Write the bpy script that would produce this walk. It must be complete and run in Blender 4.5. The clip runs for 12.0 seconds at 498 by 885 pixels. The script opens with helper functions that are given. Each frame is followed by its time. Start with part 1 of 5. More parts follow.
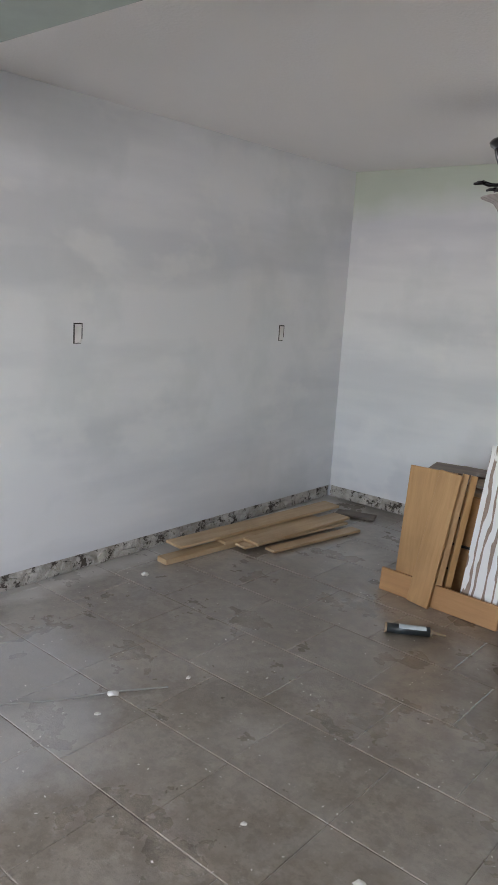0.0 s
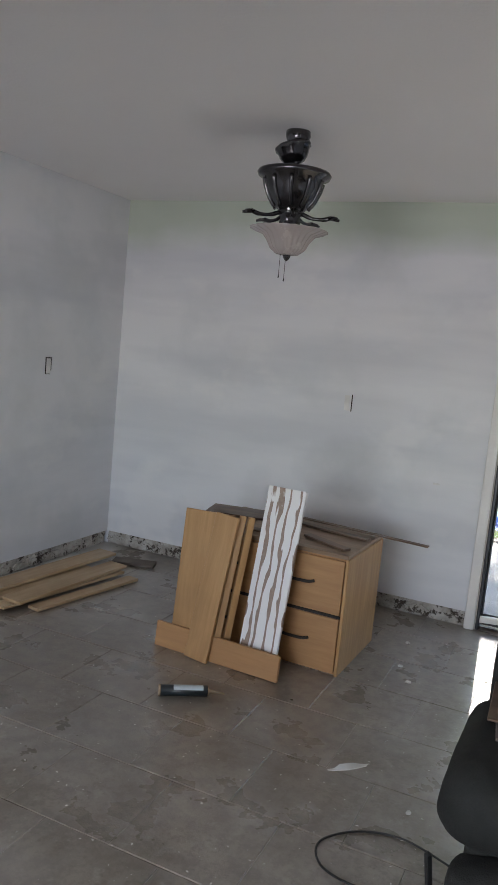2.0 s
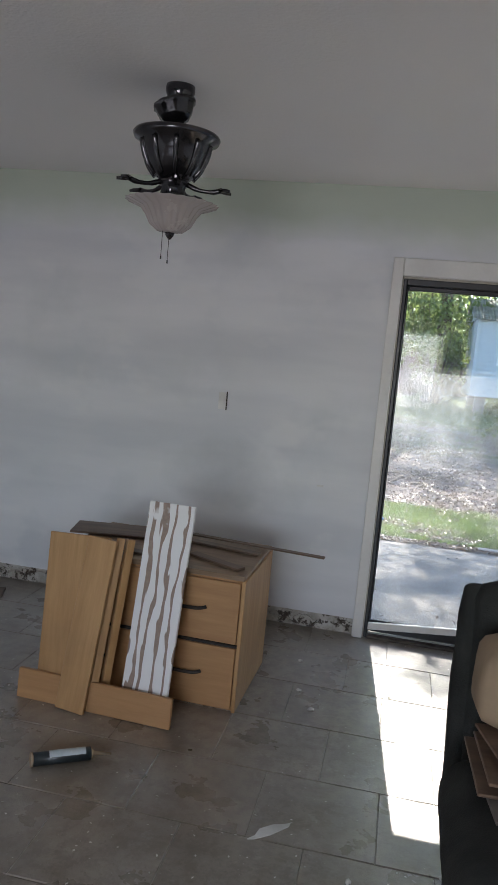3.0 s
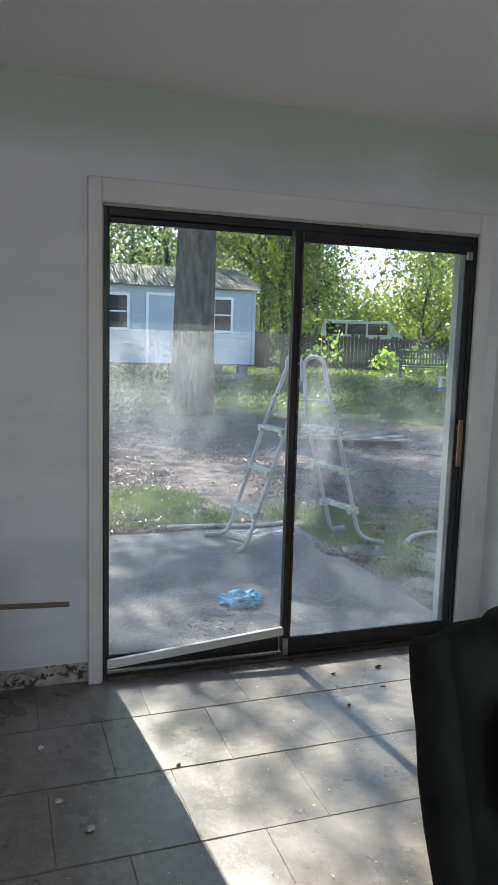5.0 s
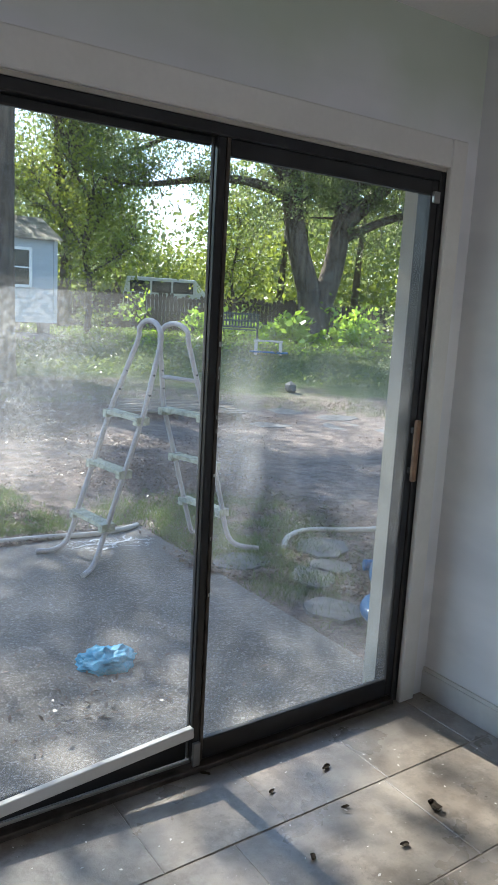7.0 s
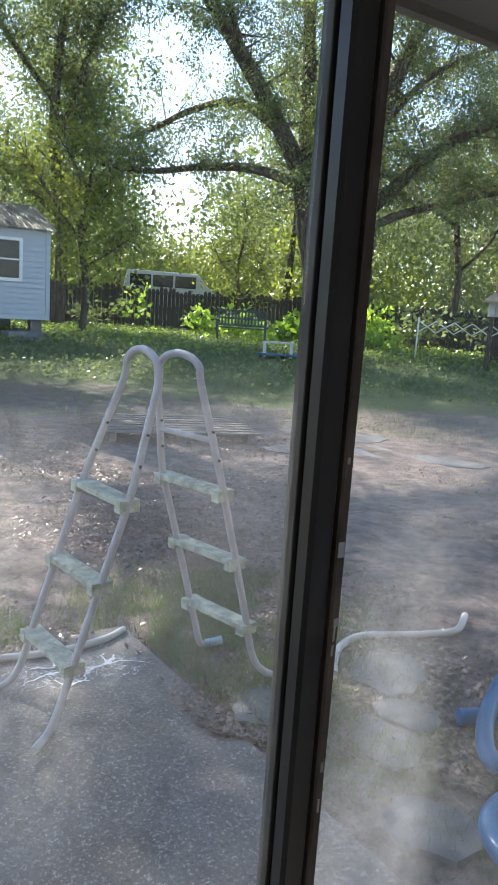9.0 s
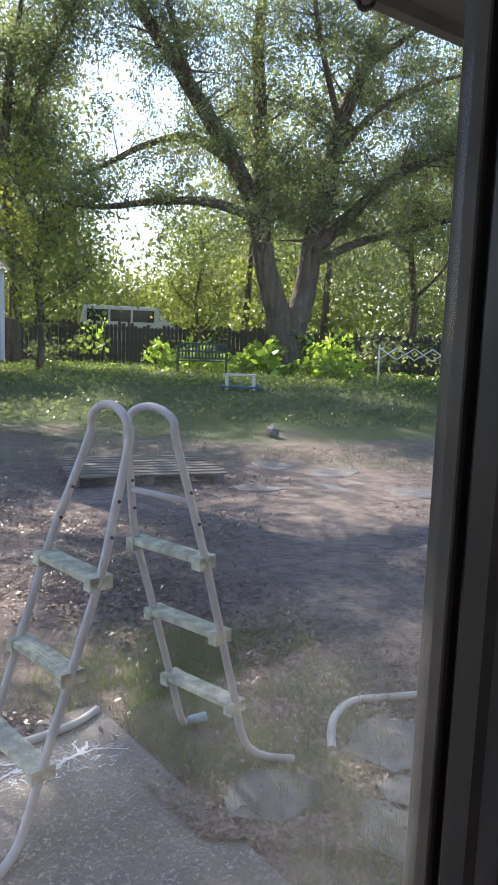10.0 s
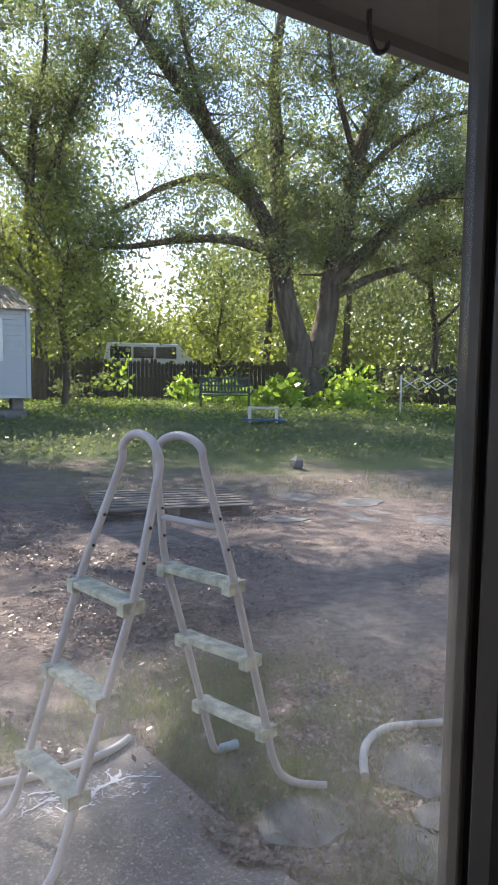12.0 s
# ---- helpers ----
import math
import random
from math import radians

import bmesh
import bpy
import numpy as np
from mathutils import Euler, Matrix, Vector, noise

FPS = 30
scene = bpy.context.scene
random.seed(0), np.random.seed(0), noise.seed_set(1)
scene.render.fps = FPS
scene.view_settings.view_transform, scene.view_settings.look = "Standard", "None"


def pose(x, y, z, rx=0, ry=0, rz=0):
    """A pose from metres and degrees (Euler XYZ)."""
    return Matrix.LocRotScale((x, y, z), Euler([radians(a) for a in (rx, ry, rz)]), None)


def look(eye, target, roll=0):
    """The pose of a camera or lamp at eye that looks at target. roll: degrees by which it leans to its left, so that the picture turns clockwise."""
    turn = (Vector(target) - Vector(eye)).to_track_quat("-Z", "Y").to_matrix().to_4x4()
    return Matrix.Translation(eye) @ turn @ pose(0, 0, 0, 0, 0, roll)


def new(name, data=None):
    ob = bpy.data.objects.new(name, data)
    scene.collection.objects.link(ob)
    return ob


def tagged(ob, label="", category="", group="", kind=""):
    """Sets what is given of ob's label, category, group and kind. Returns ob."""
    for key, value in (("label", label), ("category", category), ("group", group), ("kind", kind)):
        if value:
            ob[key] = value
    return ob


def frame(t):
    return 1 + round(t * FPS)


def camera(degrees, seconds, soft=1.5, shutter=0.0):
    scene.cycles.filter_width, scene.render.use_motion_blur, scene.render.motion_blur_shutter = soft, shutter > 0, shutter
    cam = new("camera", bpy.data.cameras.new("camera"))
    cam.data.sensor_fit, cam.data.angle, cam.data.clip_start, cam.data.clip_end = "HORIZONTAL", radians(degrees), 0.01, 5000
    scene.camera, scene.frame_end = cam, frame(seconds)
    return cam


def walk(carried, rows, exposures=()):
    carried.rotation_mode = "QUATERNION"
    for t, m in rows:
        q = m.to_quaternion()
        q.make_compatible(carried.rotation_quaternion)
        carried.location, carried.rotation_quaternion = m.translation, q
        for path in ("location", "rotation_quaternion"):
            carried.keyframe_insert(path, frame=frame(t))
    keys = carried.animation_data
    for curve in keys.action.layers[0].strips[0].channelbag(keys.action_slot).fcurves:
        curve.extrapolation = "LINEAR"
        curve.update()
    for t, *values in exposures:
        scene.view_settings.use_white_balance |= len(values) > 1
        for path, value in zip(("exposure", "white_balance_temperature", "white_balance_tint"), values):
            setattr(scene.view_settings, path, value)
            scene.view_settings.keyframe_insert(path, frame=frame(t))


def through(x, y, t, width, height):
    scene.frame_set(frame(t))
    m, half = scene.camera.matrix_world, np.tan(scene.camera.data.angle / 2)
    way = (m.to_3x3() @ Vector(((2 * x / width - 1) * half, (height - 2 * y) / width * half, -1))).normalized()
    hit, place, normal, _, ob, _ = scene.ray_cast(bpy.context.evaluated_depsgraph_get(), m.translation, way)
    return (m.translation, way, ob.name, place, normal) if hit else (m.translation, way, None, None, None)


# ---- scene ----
cam = camera(37.1, 12.0)
PATH = [
    (0, (0.522, -4.998, 1.656), (-0.738, -3.5, 1.247), 3.5),
    (0.5, (0.572, -4.995, 1.665), (-0.555, -3.371, 1.365), 4.2),
    (1, (0.613, -5.003, 1.648), (-0.328, -3.258, 1.386), 5.1),
    (1.5, (0.559, -4.897, 1.621), (-0.26, -3.091, 1.364), 5.9),
    (2, (0.439, -4.636, 1.606), (-0.379, -2.829, 1.346), 5.4),
    (2.5, (0.235, -4.447, 1.597), (-0.412, -2.571, 1.347), 5.2),
    (3, (0.039, -4.259, 1.607), (-0.346, -2.312, 1.359), 5.3),
    (3.2, (-0.055, -4.126, 1.608), (-0.392, -2.172, 1.348), 5.4),
    (4.8, (-0.439, -3.32, 1.545), (0.104, -1.412, 1.286), 1.6),
    (5, (-0.461, -3.195, 1.528), (0.188, -1.322, 1.261), 1.6),
    (5.5, (-0.516, -2.924, 1.509), (0.355, -1.145, 1.233), 1.7),
    (6, (-0.49, -2.566, 1.56), (0.442, -0.824, 1.251), 1.7),
    (6.5, (-0.455, -2.219, 1.58), (0.556, -0.522, 1.268), 1.9),
    (6.7, (-0.424, -2.109, 1.549), (0.669, -0.467, 1.219), 2.2),
    (8.5, (0.299, -0.832, 1.598), (1.465, 0.74, 1.188), 4.7),
    (9, (0.424, -0.489, 1.66), (1.55, 1.121, 1.289), 3.8),
    (9.5, (0.482, -0.301, 1.689), (1.744, 1.215, 1.353), 3.8),
    (10, (0.538, -0.192, 1.716), (1.751, 1.372, 1.427), 2.0),
    (10.5, (0.562, -0.162, 1.713), (1.72, 1.45, 1.466), 0.9),
    (11, (0.56, -0.156, 1.713), (1.678, 1.488, 1.492), 0.3),
    (11.5, (0.527, -0.181, 1.717), (1.639, 1.469, 1.515), 0.2),
    (12, (0.487, -0.237, 1.696), (1.655, 1.374, 1.496), 0.7),
]
walk(cam, [(t, look(eye, target, roll)) for t, eye, target, roll in PATH],
     exposures=[(0.0, 2.85, 6550, 9), (1.0, 2.45, 6550, 10), (1.5, 2.45, 6500, 10), (2.0, 2.5, 6400, 10), (3.0, 2.15, 6300, 10), (5.0, 1.65, 6150, 8), (6.5, 1.6, 6200, 8), (8.5, 1.5, 6250, 9), (9.5, 1.38, 6750, 16), (12.0, 1.35, 6850, 19)])

# ---- world, sun, exposure ----
SUN_EL, SUN_AZ = 41.0, -5.4
world = bpy.data.worlds.new("world")
scene.world = world
world.use_nodes = True
wn = world.node_tree.nodes
sky = wn.new("ShaderNodeTexSky")
sky.sky_type, sky.sun_disc = "NISHITA", False
sky.dust_density, sky.ozone_density = 0.4, 1.6
sky.sun_elevation, sky.sun_rotation = radians(SUN_EL), radians(SUN_AZ)
world.node_tree.links.new(sky.outputs[0], wn["Background"].inputs[0])
wn["Background"].inputs[1].default_value = 0.15
sun_data = bpy.data.lights.new("sun", "SUN")
sun_data.energy, sun_data.angle, sun_data.color = 5.0, radians(0.53), (1.0, 0.93, 0.82)
sun = new("sun", sun_data)
se, sa = radians(SUN_EL), radians(SUN_AZ)
sun.matrix_world = look((30 * math.sin(sa) * math.cos(se), 30 * math.cos(sa) * math.cos(se), 30 * math.sin(se)), (0, 0, 0))

# unseen fill lamps that brighten the room, set where windows are assumed
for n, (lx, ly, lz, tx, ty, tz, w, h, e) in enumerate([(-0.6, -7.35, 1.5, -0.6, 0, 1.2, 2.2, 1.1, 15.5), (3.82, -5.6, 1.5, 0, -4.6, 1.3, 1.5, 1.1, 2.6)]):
    ld = bpy.data.lights.new("fill_light", "AREA")
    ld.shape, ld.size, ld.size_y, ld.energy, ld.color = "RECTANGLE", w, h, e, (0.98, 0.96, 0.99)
    lo = new("fill_light", ld)
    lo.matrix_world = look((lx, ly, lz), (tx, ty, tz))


# ---- materials ----
class Nodes:
    """A node material under construction."""

    def __init__(self, name):
        self.m = bpy.data.materials.new(name)
        self.m.use_nodes = True
        self.t = self.m.node_tree
        self.bsdf = self.t.nodes["Principled BSDF"]
        self.co = self.t.nodes.new("ShaderNodeTexCoord").outputs["Object"]

    def node(self, kind, **values):
        n = self.t.nodes.new(kind)
        for k, v in values.items():
            n.inputs[k.replace("_", " ")].default_value = v
        return n

    def link(self, a, b):
        self.t.links.new(a, b)

    def mapped(self, scale, src=None):
        n = self.node("ShaderNodeMapping")
        n.inputs["Scale"].default_value = scale
        self.link(src or self.co, n.inputs["Vector"])
        return n.outputs[0]

    def noise(self, scale, detail=4, rough=0.55, vec=None):
        n = self.node("ShaderNodeTexNoise", Scale=scale, Detail=detail, Roughness=rough)
        self.link(vec or self.co, n.inputs["Vector"])
        return n.outputs["Fac"]

    def ramp(self, fac, *stops):
        n = self.t.nodes.new("ShaderNodeValToRGB")
        e = n.color_ramp.elements
        while len(e) < len(stops):
            e.new(0.5)
        for el, (p, c) in zip(e, stops):
            el.position, el.color = p, (*(c if isinstance(c, tuple) else (c, c, c)), 1)
        self.link(fac, n.inputs[0])
        return n.outputs[0]

    def mix(self, fac, a, b):
        n = self.t.nodes.new("ShaderNodeMix")
        n.data_type = "RGBA"
        for v, i in ((fac, 0), (a, 6), (b, 7)):
            if isinstance(v, (int, float)):
                n.inputs[i].default_value = v
            elif isinstance(v, tuple):
                n.inputs[i].default_value = (*v, 1)
            else:
                self.link(v, n.inputs[i])
        return n.outputs[2]

    def math(self, op, a, b=0.0):
        n = self.t.nodes.new("ShaderNodeMath")
        n.operation = op
        for v, i in ((a, 0), (b, 1)):
            if isinstance(v, (int, float)):
                n.inputs[i].default_value = v
            else:
                self.link(v, n.inputs[i])
        return n.outputs[0]

    def axis(self, which):
        n = self.t.nodes.new("ShaderNodeSeparateXYZ")
        self.link(self.co, n.inputs[0])
        return n.outputs[which]

    def bump(self, fac, strength, distance=0.01):
        n = self.node("ShaderNodeBump", Strength=strength, Distance=distance)
        self.link(fac, n.inputs["Height"])
        self.link(n.outputs[0], self.bsdf.inputs["Normal"])

    def done(self, color=None, rough=0.6, metal=0.0, **more):
        b = self.bsdf.inputs
        if color is not None:
            if isinstance(color, tuple):
                b["Base Color"].default_value = (*color, 1)
            else:
                self.link(color, b["Base Color"])
        if isinstance(rough, (int, float)):
            b["Roughness"].default_value = rough
        else:
            self.link(rough, b["Roughness"])
        b["Metallic"].default_value = metal
        for k, v in more.items():
            b[k.replace("_", " ")].default_value = v
        return self.m


def plain(name, color, rough=0.6, metal=0.0, vary=0.25, scale=6.0, bump=0.1, fine=60.0):
    """A surface with broad stains and fine grain."""
    n = Nodes(name)
    lo, hi = tuple(c * (1 - vary) for c in color), tuple(min(1, c * (1 + vary)) for c in color)
    c = n.mix(n.ramp(n.noise(scale), (0.3, 0.0), (0.7, 1.0)), lo, hi)
    g = n.noise(fine, 3)
    c = n.mix(n.math("MULTIPLY", g, 0.35), c, tuple(x * 0.75 for x in color))
    n.bump(g, bump, 0.004)
    r = n.ramp(n.noise(scale * 1.7), (0.3, max(0.02, rough - 0.1)), (0.7, min(1, rough + 0.1)))
    return n.done(c, r, metal)


def wood(name, color, dark, axis_scale=(14, 1.2, 14), rough=0.45, vary=0.5):
    n = Nodes(name)
    info = n.t.nodes.new("ShaderNodeObjectInfo").outputs["Random"]
    v = n.t.nodes.new("ShaderNodeVectorMath")
    n.link(n.mapped(axis_scale), v.inputs[0])
    n.link(n.math("MULTIPLY", info, 37.0), v.inputs[1])
    grain = n.noise(2.2, 6, 0.62, v.outputs[0])
    fine = n.noise(14, 4, 0.6, v.outputs[0])
    c = n.mix(n.ramp(grain, (0.35, 0.0), (0.68, 1.0)), dark, color)
    c = n.mix(n.math("MULTIPLY", fine, 0.3), c, tuple(x * 0.6 for x in color))
    c = n.mix(n.math("MULTIPLY", n.ramp(n.noise(3.0), (0.55, 0.0), (0.75, 1.0)), 0.35), c, tuple(x * vary for x in dark))
    n.bump(fine, 0.12, 0.002)
    return n.done(c, rough)


def wall_paint(name, green_top):
    n = Nodes(name)
    bands = n.noise(1.0, 4, 0.5, n.mapped((0.5, 0.5, 2.6)))
    blot = n.noise(1.7, 5, 0.55)
    c = n.mix(n.ramp(bands, (0.40, 0.0), (0.58, 1.0)), (0.64, 0.65, 0.675), (0.75, 0.755, 0.77))
    c = n.mix(n.math("MULTIPLY", n.ramp(blot, (0.52, 0.0), (0.66, 1.0)), 0.28), c, (0.52, 0.55, 0.56))
    white = n.ramp(n.noise(1.1, 4, 0.6, n.mapped((1.0, 1.0, 1.7))), (0.55, 0.0), (0.62, 1.0))
    c = n.mix(n.math("MULTIPLY", white, 0.55), c, (0.78, 0.78, 0.78))
    if green_top:
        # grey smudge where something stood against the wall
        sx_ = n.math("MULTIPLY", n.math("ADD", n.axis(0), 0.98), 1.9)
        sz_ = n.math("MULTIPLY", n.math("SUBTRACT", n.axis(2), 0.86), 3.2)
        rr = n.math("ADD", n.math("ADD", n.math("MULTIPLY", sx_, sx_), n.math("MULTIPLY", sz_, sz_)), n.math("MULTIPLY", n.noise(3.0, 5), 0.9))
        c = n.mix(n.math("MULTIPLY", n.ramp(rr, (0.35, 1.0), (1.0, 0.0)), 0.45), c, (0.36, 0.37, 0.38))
        edge = n.math("ADD", n.axis(2), n.math("MULTIPLY", n.noise(1.3, 4), 0.5))
        g = n.ramp(n.math("SUBTRACT", edge, 2.35), (0.1, 0.0), (0.3, 1.0))
        c = n.mix(n.math("MULTIPLY", g, green_top), c, (0.50, 0.57, 0.45))
    n.bump(n.noise(35, 4), 0.12, 0.004)
    return n.done(c, 0.75)


def ceiling_paint():
    n = Nodes("ceiling_paint")
    c = n.mix(n.noise(0.9, 3), (0.80, 0.78, 0.77), (0.87, 0.85, 0.84))
    n.bump(n.noise(70, 5), 0.35, 0.006)
    return n.done(c, 0.85)


def tile_material():
    n = Nodes("floor_tile")
    info = n.t.nodes.new("ShaderNodeObjectInfo").outputs["Random"]
    geo = n.t.nodes.new("ShaderNodeNewGeometry").outputs["Position"]
    cloud = n.noise(5.5, 6, 0.65, geo)
    c = n.mix(n.ramp(cloud, (0.32, 0.0), (0.66, 1.0)), (0.175, 0.145, 0.115), (0.29, 0.252, 0.208))
    c = n.mix(n.math("MULTIPLY", info, 0.5), c, (0.165, 0.138, 0.11))
    spots = n.ramp(n.noise(42, 4, 0.7, geo), (0.56, 0.0), (0.68, 1.0))
    c = n.mix(n.math("MULTIPLY", spots, 0.75), c, (0.115, 0.09, 0.068))
    mott = n.ramp(n.noise(17, 6, 0.72, geo), (0.42, 1.0), (0.55, 0.0))
    c = n.mix(n.math("MULTIPLY", mott, 0.6), c, (0.11, 0.09, 0.07))
    scuff = n.ramp(n.noise(9, 7, 0.75, geo), (0.56, 0.0), (0.66, 1.0))
    c = n.mix(n.math("MULTIPLY", scuff, 0.4), c, (0.40, 0.37, 0.33))
    dust = n.ramp(n.noise(2.1, 6, 0.6, geo), (0.45, 0.0), (0.70, 1.0))
    c = n.mix(n.math("MULTIPLY", dust, 0.4), c, (0.42, 0.40, 0.37))
    # plaster dust swept along the wall
    sx = n.t.nodes.new("ShaderNodeSeparateXYZ")
    n.link(geo, sx.inputs[0])
    wall_dust = n.ramp(n.math("ADD", n.math("ADD", sx.outputs[0], 3.0), n.math("MULTIPLY", n.noise(6, 4, 0.6, geo), 0.22)), (0.42, 1.0), (0.52, 0.0))
    c = n.mix(n.math("MULTIPLY", wall_dust, 0.7), c, (0.60, 0.59, 0.57))
    # a veil of pale sanding dust in one corner of the room
    vx = n.math("MULTIPLY", n.math("ADD", sx.outputs[0], 1.95), 1.05)
    vy = n.math("MULTIPLY", n.math("ADD", sx.outputs[1], 3.75), 1.0)
    veil = n.math("ADD", n.math("ADD", n.math("MULTIPLY", vx, vx), n.math("MULTIPLY", vy, vy)), n.math("MULTIPLY", n.noise(2.4, 6, 0.65, geo), 0.9))
    veil = n.math("MULTIPLY", n.ramp(veil, (0.75, 1.0), (1.25, 0.0)), n.math("ADD", n.math("MULTIPLY", info, 0.35), 0.42))
    c = n.mix(veil, c, (0.37, 0.37, 0.375))
    fleck = n.ramp(n.noise(85, 2, 0.5, geo), (0.72, 0.0), (0.76, 1.0))
    c = n.mix(n.math("MULTIPLY", fleck, 0.6), c, (0.6, 0.58, 0.55))
    n.bump(n.noise(22, 6, 0.7, geo), 0.32, 0.007)
    r = n.ramp(n.noise(3.2, 5, 0.6, geo), (0.35, 0.24), (0.7, 0.44))
    return n.done(c, r, Specular_IOR_Level=0.95, Coat_Weight=0.6, Coat_Roughness=0.34)


def grout_material():
    """Old grout: partly worn out dark, partly filled with pale dust."""
    n = Nodes("grout")
    c = n.mix(n.ramp(n.noise(2.3, 5, 0.65), (0.42, 0.0), (0.55, 1.0)), (0.10, 0.083, 0.067), (0.36, 0.33, 0.29))
    c = n.mix(n.math("MULTIPLY", n.noise(60, 4), 0.5), c, (0.14, 0.12, 0.10))
    n.bump(n.noise(50, 5, 0.7), 0.6, 0.006)
    return n.done(c, 0.95)


def plaster_broken():
    n = Nodes("broken_plaster")
    v = n.node("ShaderNodeTexVoronoi", Scale=9.0)
    n.link(n.mapped((1, 1, 2.2)), v.inputs["Vector"])
    c = n.mix(n.ramp(n.noise(9, 5, 0.7), (0.38, 0.0), (0.62, 1.0)), (0.34, 0.315, 0.275), (0.56, 0.54, 0.50))
    crack = n.ramp(n.noise(12, 7, 0.8), (0.43, 1.0), (0.47, 0.0))
    c = n.mix(n.math("MULTIPLY", crack, 0.95), c, (0.045, 0.033, 0.025))
    n.bump(n.noise(18, 6, 0.7), 0.8, 0.02)
    return n.done(c, 0.9)


HAZE = 0.30


def glass_material(name, kind):
    """Clear pane with dried-on haze: dust and mineral stains on the inner face."""
    n = Nodes(name)
    t = n.t
    clear = t.nodes.new("ShaderNodeBsdfTransparent")
    clear.inputs[0].default_value = (0.95, 0.97, 0.97, 1)
    gloss = t.nodes.new("ShaderNodeBsdfGlossy")
    gloss.inputs["Roughness"].default_value = 0.02
    fres = t.nodes.new("ShaderNodeLayerWeight")
    fres.inputs[0].default_value = 0.5
    m1 = t.nodes.new("ShaderNodeMixShader")
    n.link(n.math("ADD", n.math("MULTIPLY", n.math("POWER", fres.outputs["Facing"], 5.0), 0.7), 0.025), m1.inputs[0])
    n.link(clear.outputs[0], m1.inputs[1])
    n.link(gloss.outputs[0], m1.inputs[2])
    film = t.nodes.new("ShaderNodeBsdfTranslucent")
    film.inputs[0].default_value = (0.80, 0.83, 0.86, 1)
    film2 = t.nodes.new("ShaderNodeBsdfDiffuse")
    film2.inputs[0].default_value = (0.72, 0.75, 0.78, 1)
    m2 = t.nodes.new("ShaderNodeMixShader")
    m2.inputs[0].default_value = 0.35
    n.link(film.outputs[0], m2.inputs[1])
    n.link(film2.outputs[0], m2.inputs[2])
    cloud = n.noise(3.6, 7, 0.72, n.mapped((1.5, 1.0, 1.0)))
    speck = n.noise(64, 5, 0.75)
    z, x = n.axis(2), n.axis(0)
    base = n.ramp(cloud, (0.30, 0.05), (0.75, 0.24))
    if kind == "fixed":
        # old adhesive film: everything below about 1.57 m is dulled, thickest in a patch by the edge
        # above the film's edge thin haze is added as a veil that lifts darks
        below = n.ramp(n.math("SUBTRACT", 1.575, z), (0.0, 0.3), (0.006, 1.0))
        dx = n.math("MULTIPLY", n.math("SUBTRACT", x, 0.28), 2.4)
        dz = n.math("MULTIPLY", n.math("SUBTRACT", z, 1.36), 2.7)
        d = n.math("ADD", n.math("MULTIPLY", dx, dx), n.math("MULTIPLY", dz, dz))
        patch = n.math("MULTIPLY", n.ramp(n.math("ADD", d, n.math("MULTIPLY", n.math("SUBTRACT", cloud, 0.5), 0.7)), (0.0, 1.0), (1.0, 0.0)), n.ramp(speck, (0.38, 0.35), (0.62, 1.0)))
        low = n.ramp(z, (0.1, 0.08), (0.55, 0.0))
        band = n.math("MULTIPLY", n.ramp(n.math("SUBTRACT", z, 0.6), (0.35, 0.0), (0.85, 0.20)), n.ramp(n.math("ADD", x, n.math("MULTIPLY", cloud, 0.2)), (0.50, 1.0), (0.66, 0.0)))
        low = n.math("ADD", low, n.math("MULTIPLY", band, n.ramp(speck, (0.35, 0.5), (0.65, 1.0))))
        fac = n.math("ADD", n.math("ADD", n.math("MULTIPLY", base, 0.65), 0.04), n.math("ADD", n.math("MULTIPLY", patch, 0.34), low))
        fac = n.math("MULTIPLY", fac, below)
    else:
        dx = n.math("MULTIPLY", n.math("SUBTRACT", x, 0.985), 9.0)
        dz = n.math("MULTIPLY", n.math("SUBTRACT", z, 1.05), 2.0)
        d = n.math("ADD", n.math("MULTIPLY", dx, dx), n.math("MULTIPLY", dz, dz))
        smear = n.math("MULTIPLY", n.ramp(d, (0.0, 1.0), (1.0, 0.0)), n.ramp(cloud, (0.3, 0.6), (0.7, 1.0)))
        low = n.ramp(z, (0.1, 0.10), (0.5, 0.0))
        below = n.ramp(z, (0.0, 1.0), (0.95, 0.9), (1.0, 0.35))
        # here too part of the haze stays higher up, a veil added to lift darks
        fac = n.math("ADD", n.math("MULTIPLY", n.math("MULTIPLY", base, 0.8), n.ramp(n.math("SUBTRACT", 1.58, z), (0.0, 0.35), (0.12, 1.0))), n.math("ADD", n.math("MULTIPLY", smear, 0.34), low))
    fac = n.math("MULTIPLY", n.math("MINIMUM", n.math("MULTIPLY", fac, n.ramp(speck, (0.3, 0.5), (0.7, 1.25))), 0.8), HAZE)
    m3 = t.nodes.new("ShaderNodeMixShader")
    n.link(fac, m3.inputs[0])
    n.link(m1.outputs[0], m3.inputs[1])
    n.link(m2.outputs[0], m3.inputs[2])
    n.link(m3.outputs[0], t.nodes["Material Output"].inputs[0])
    return n.m


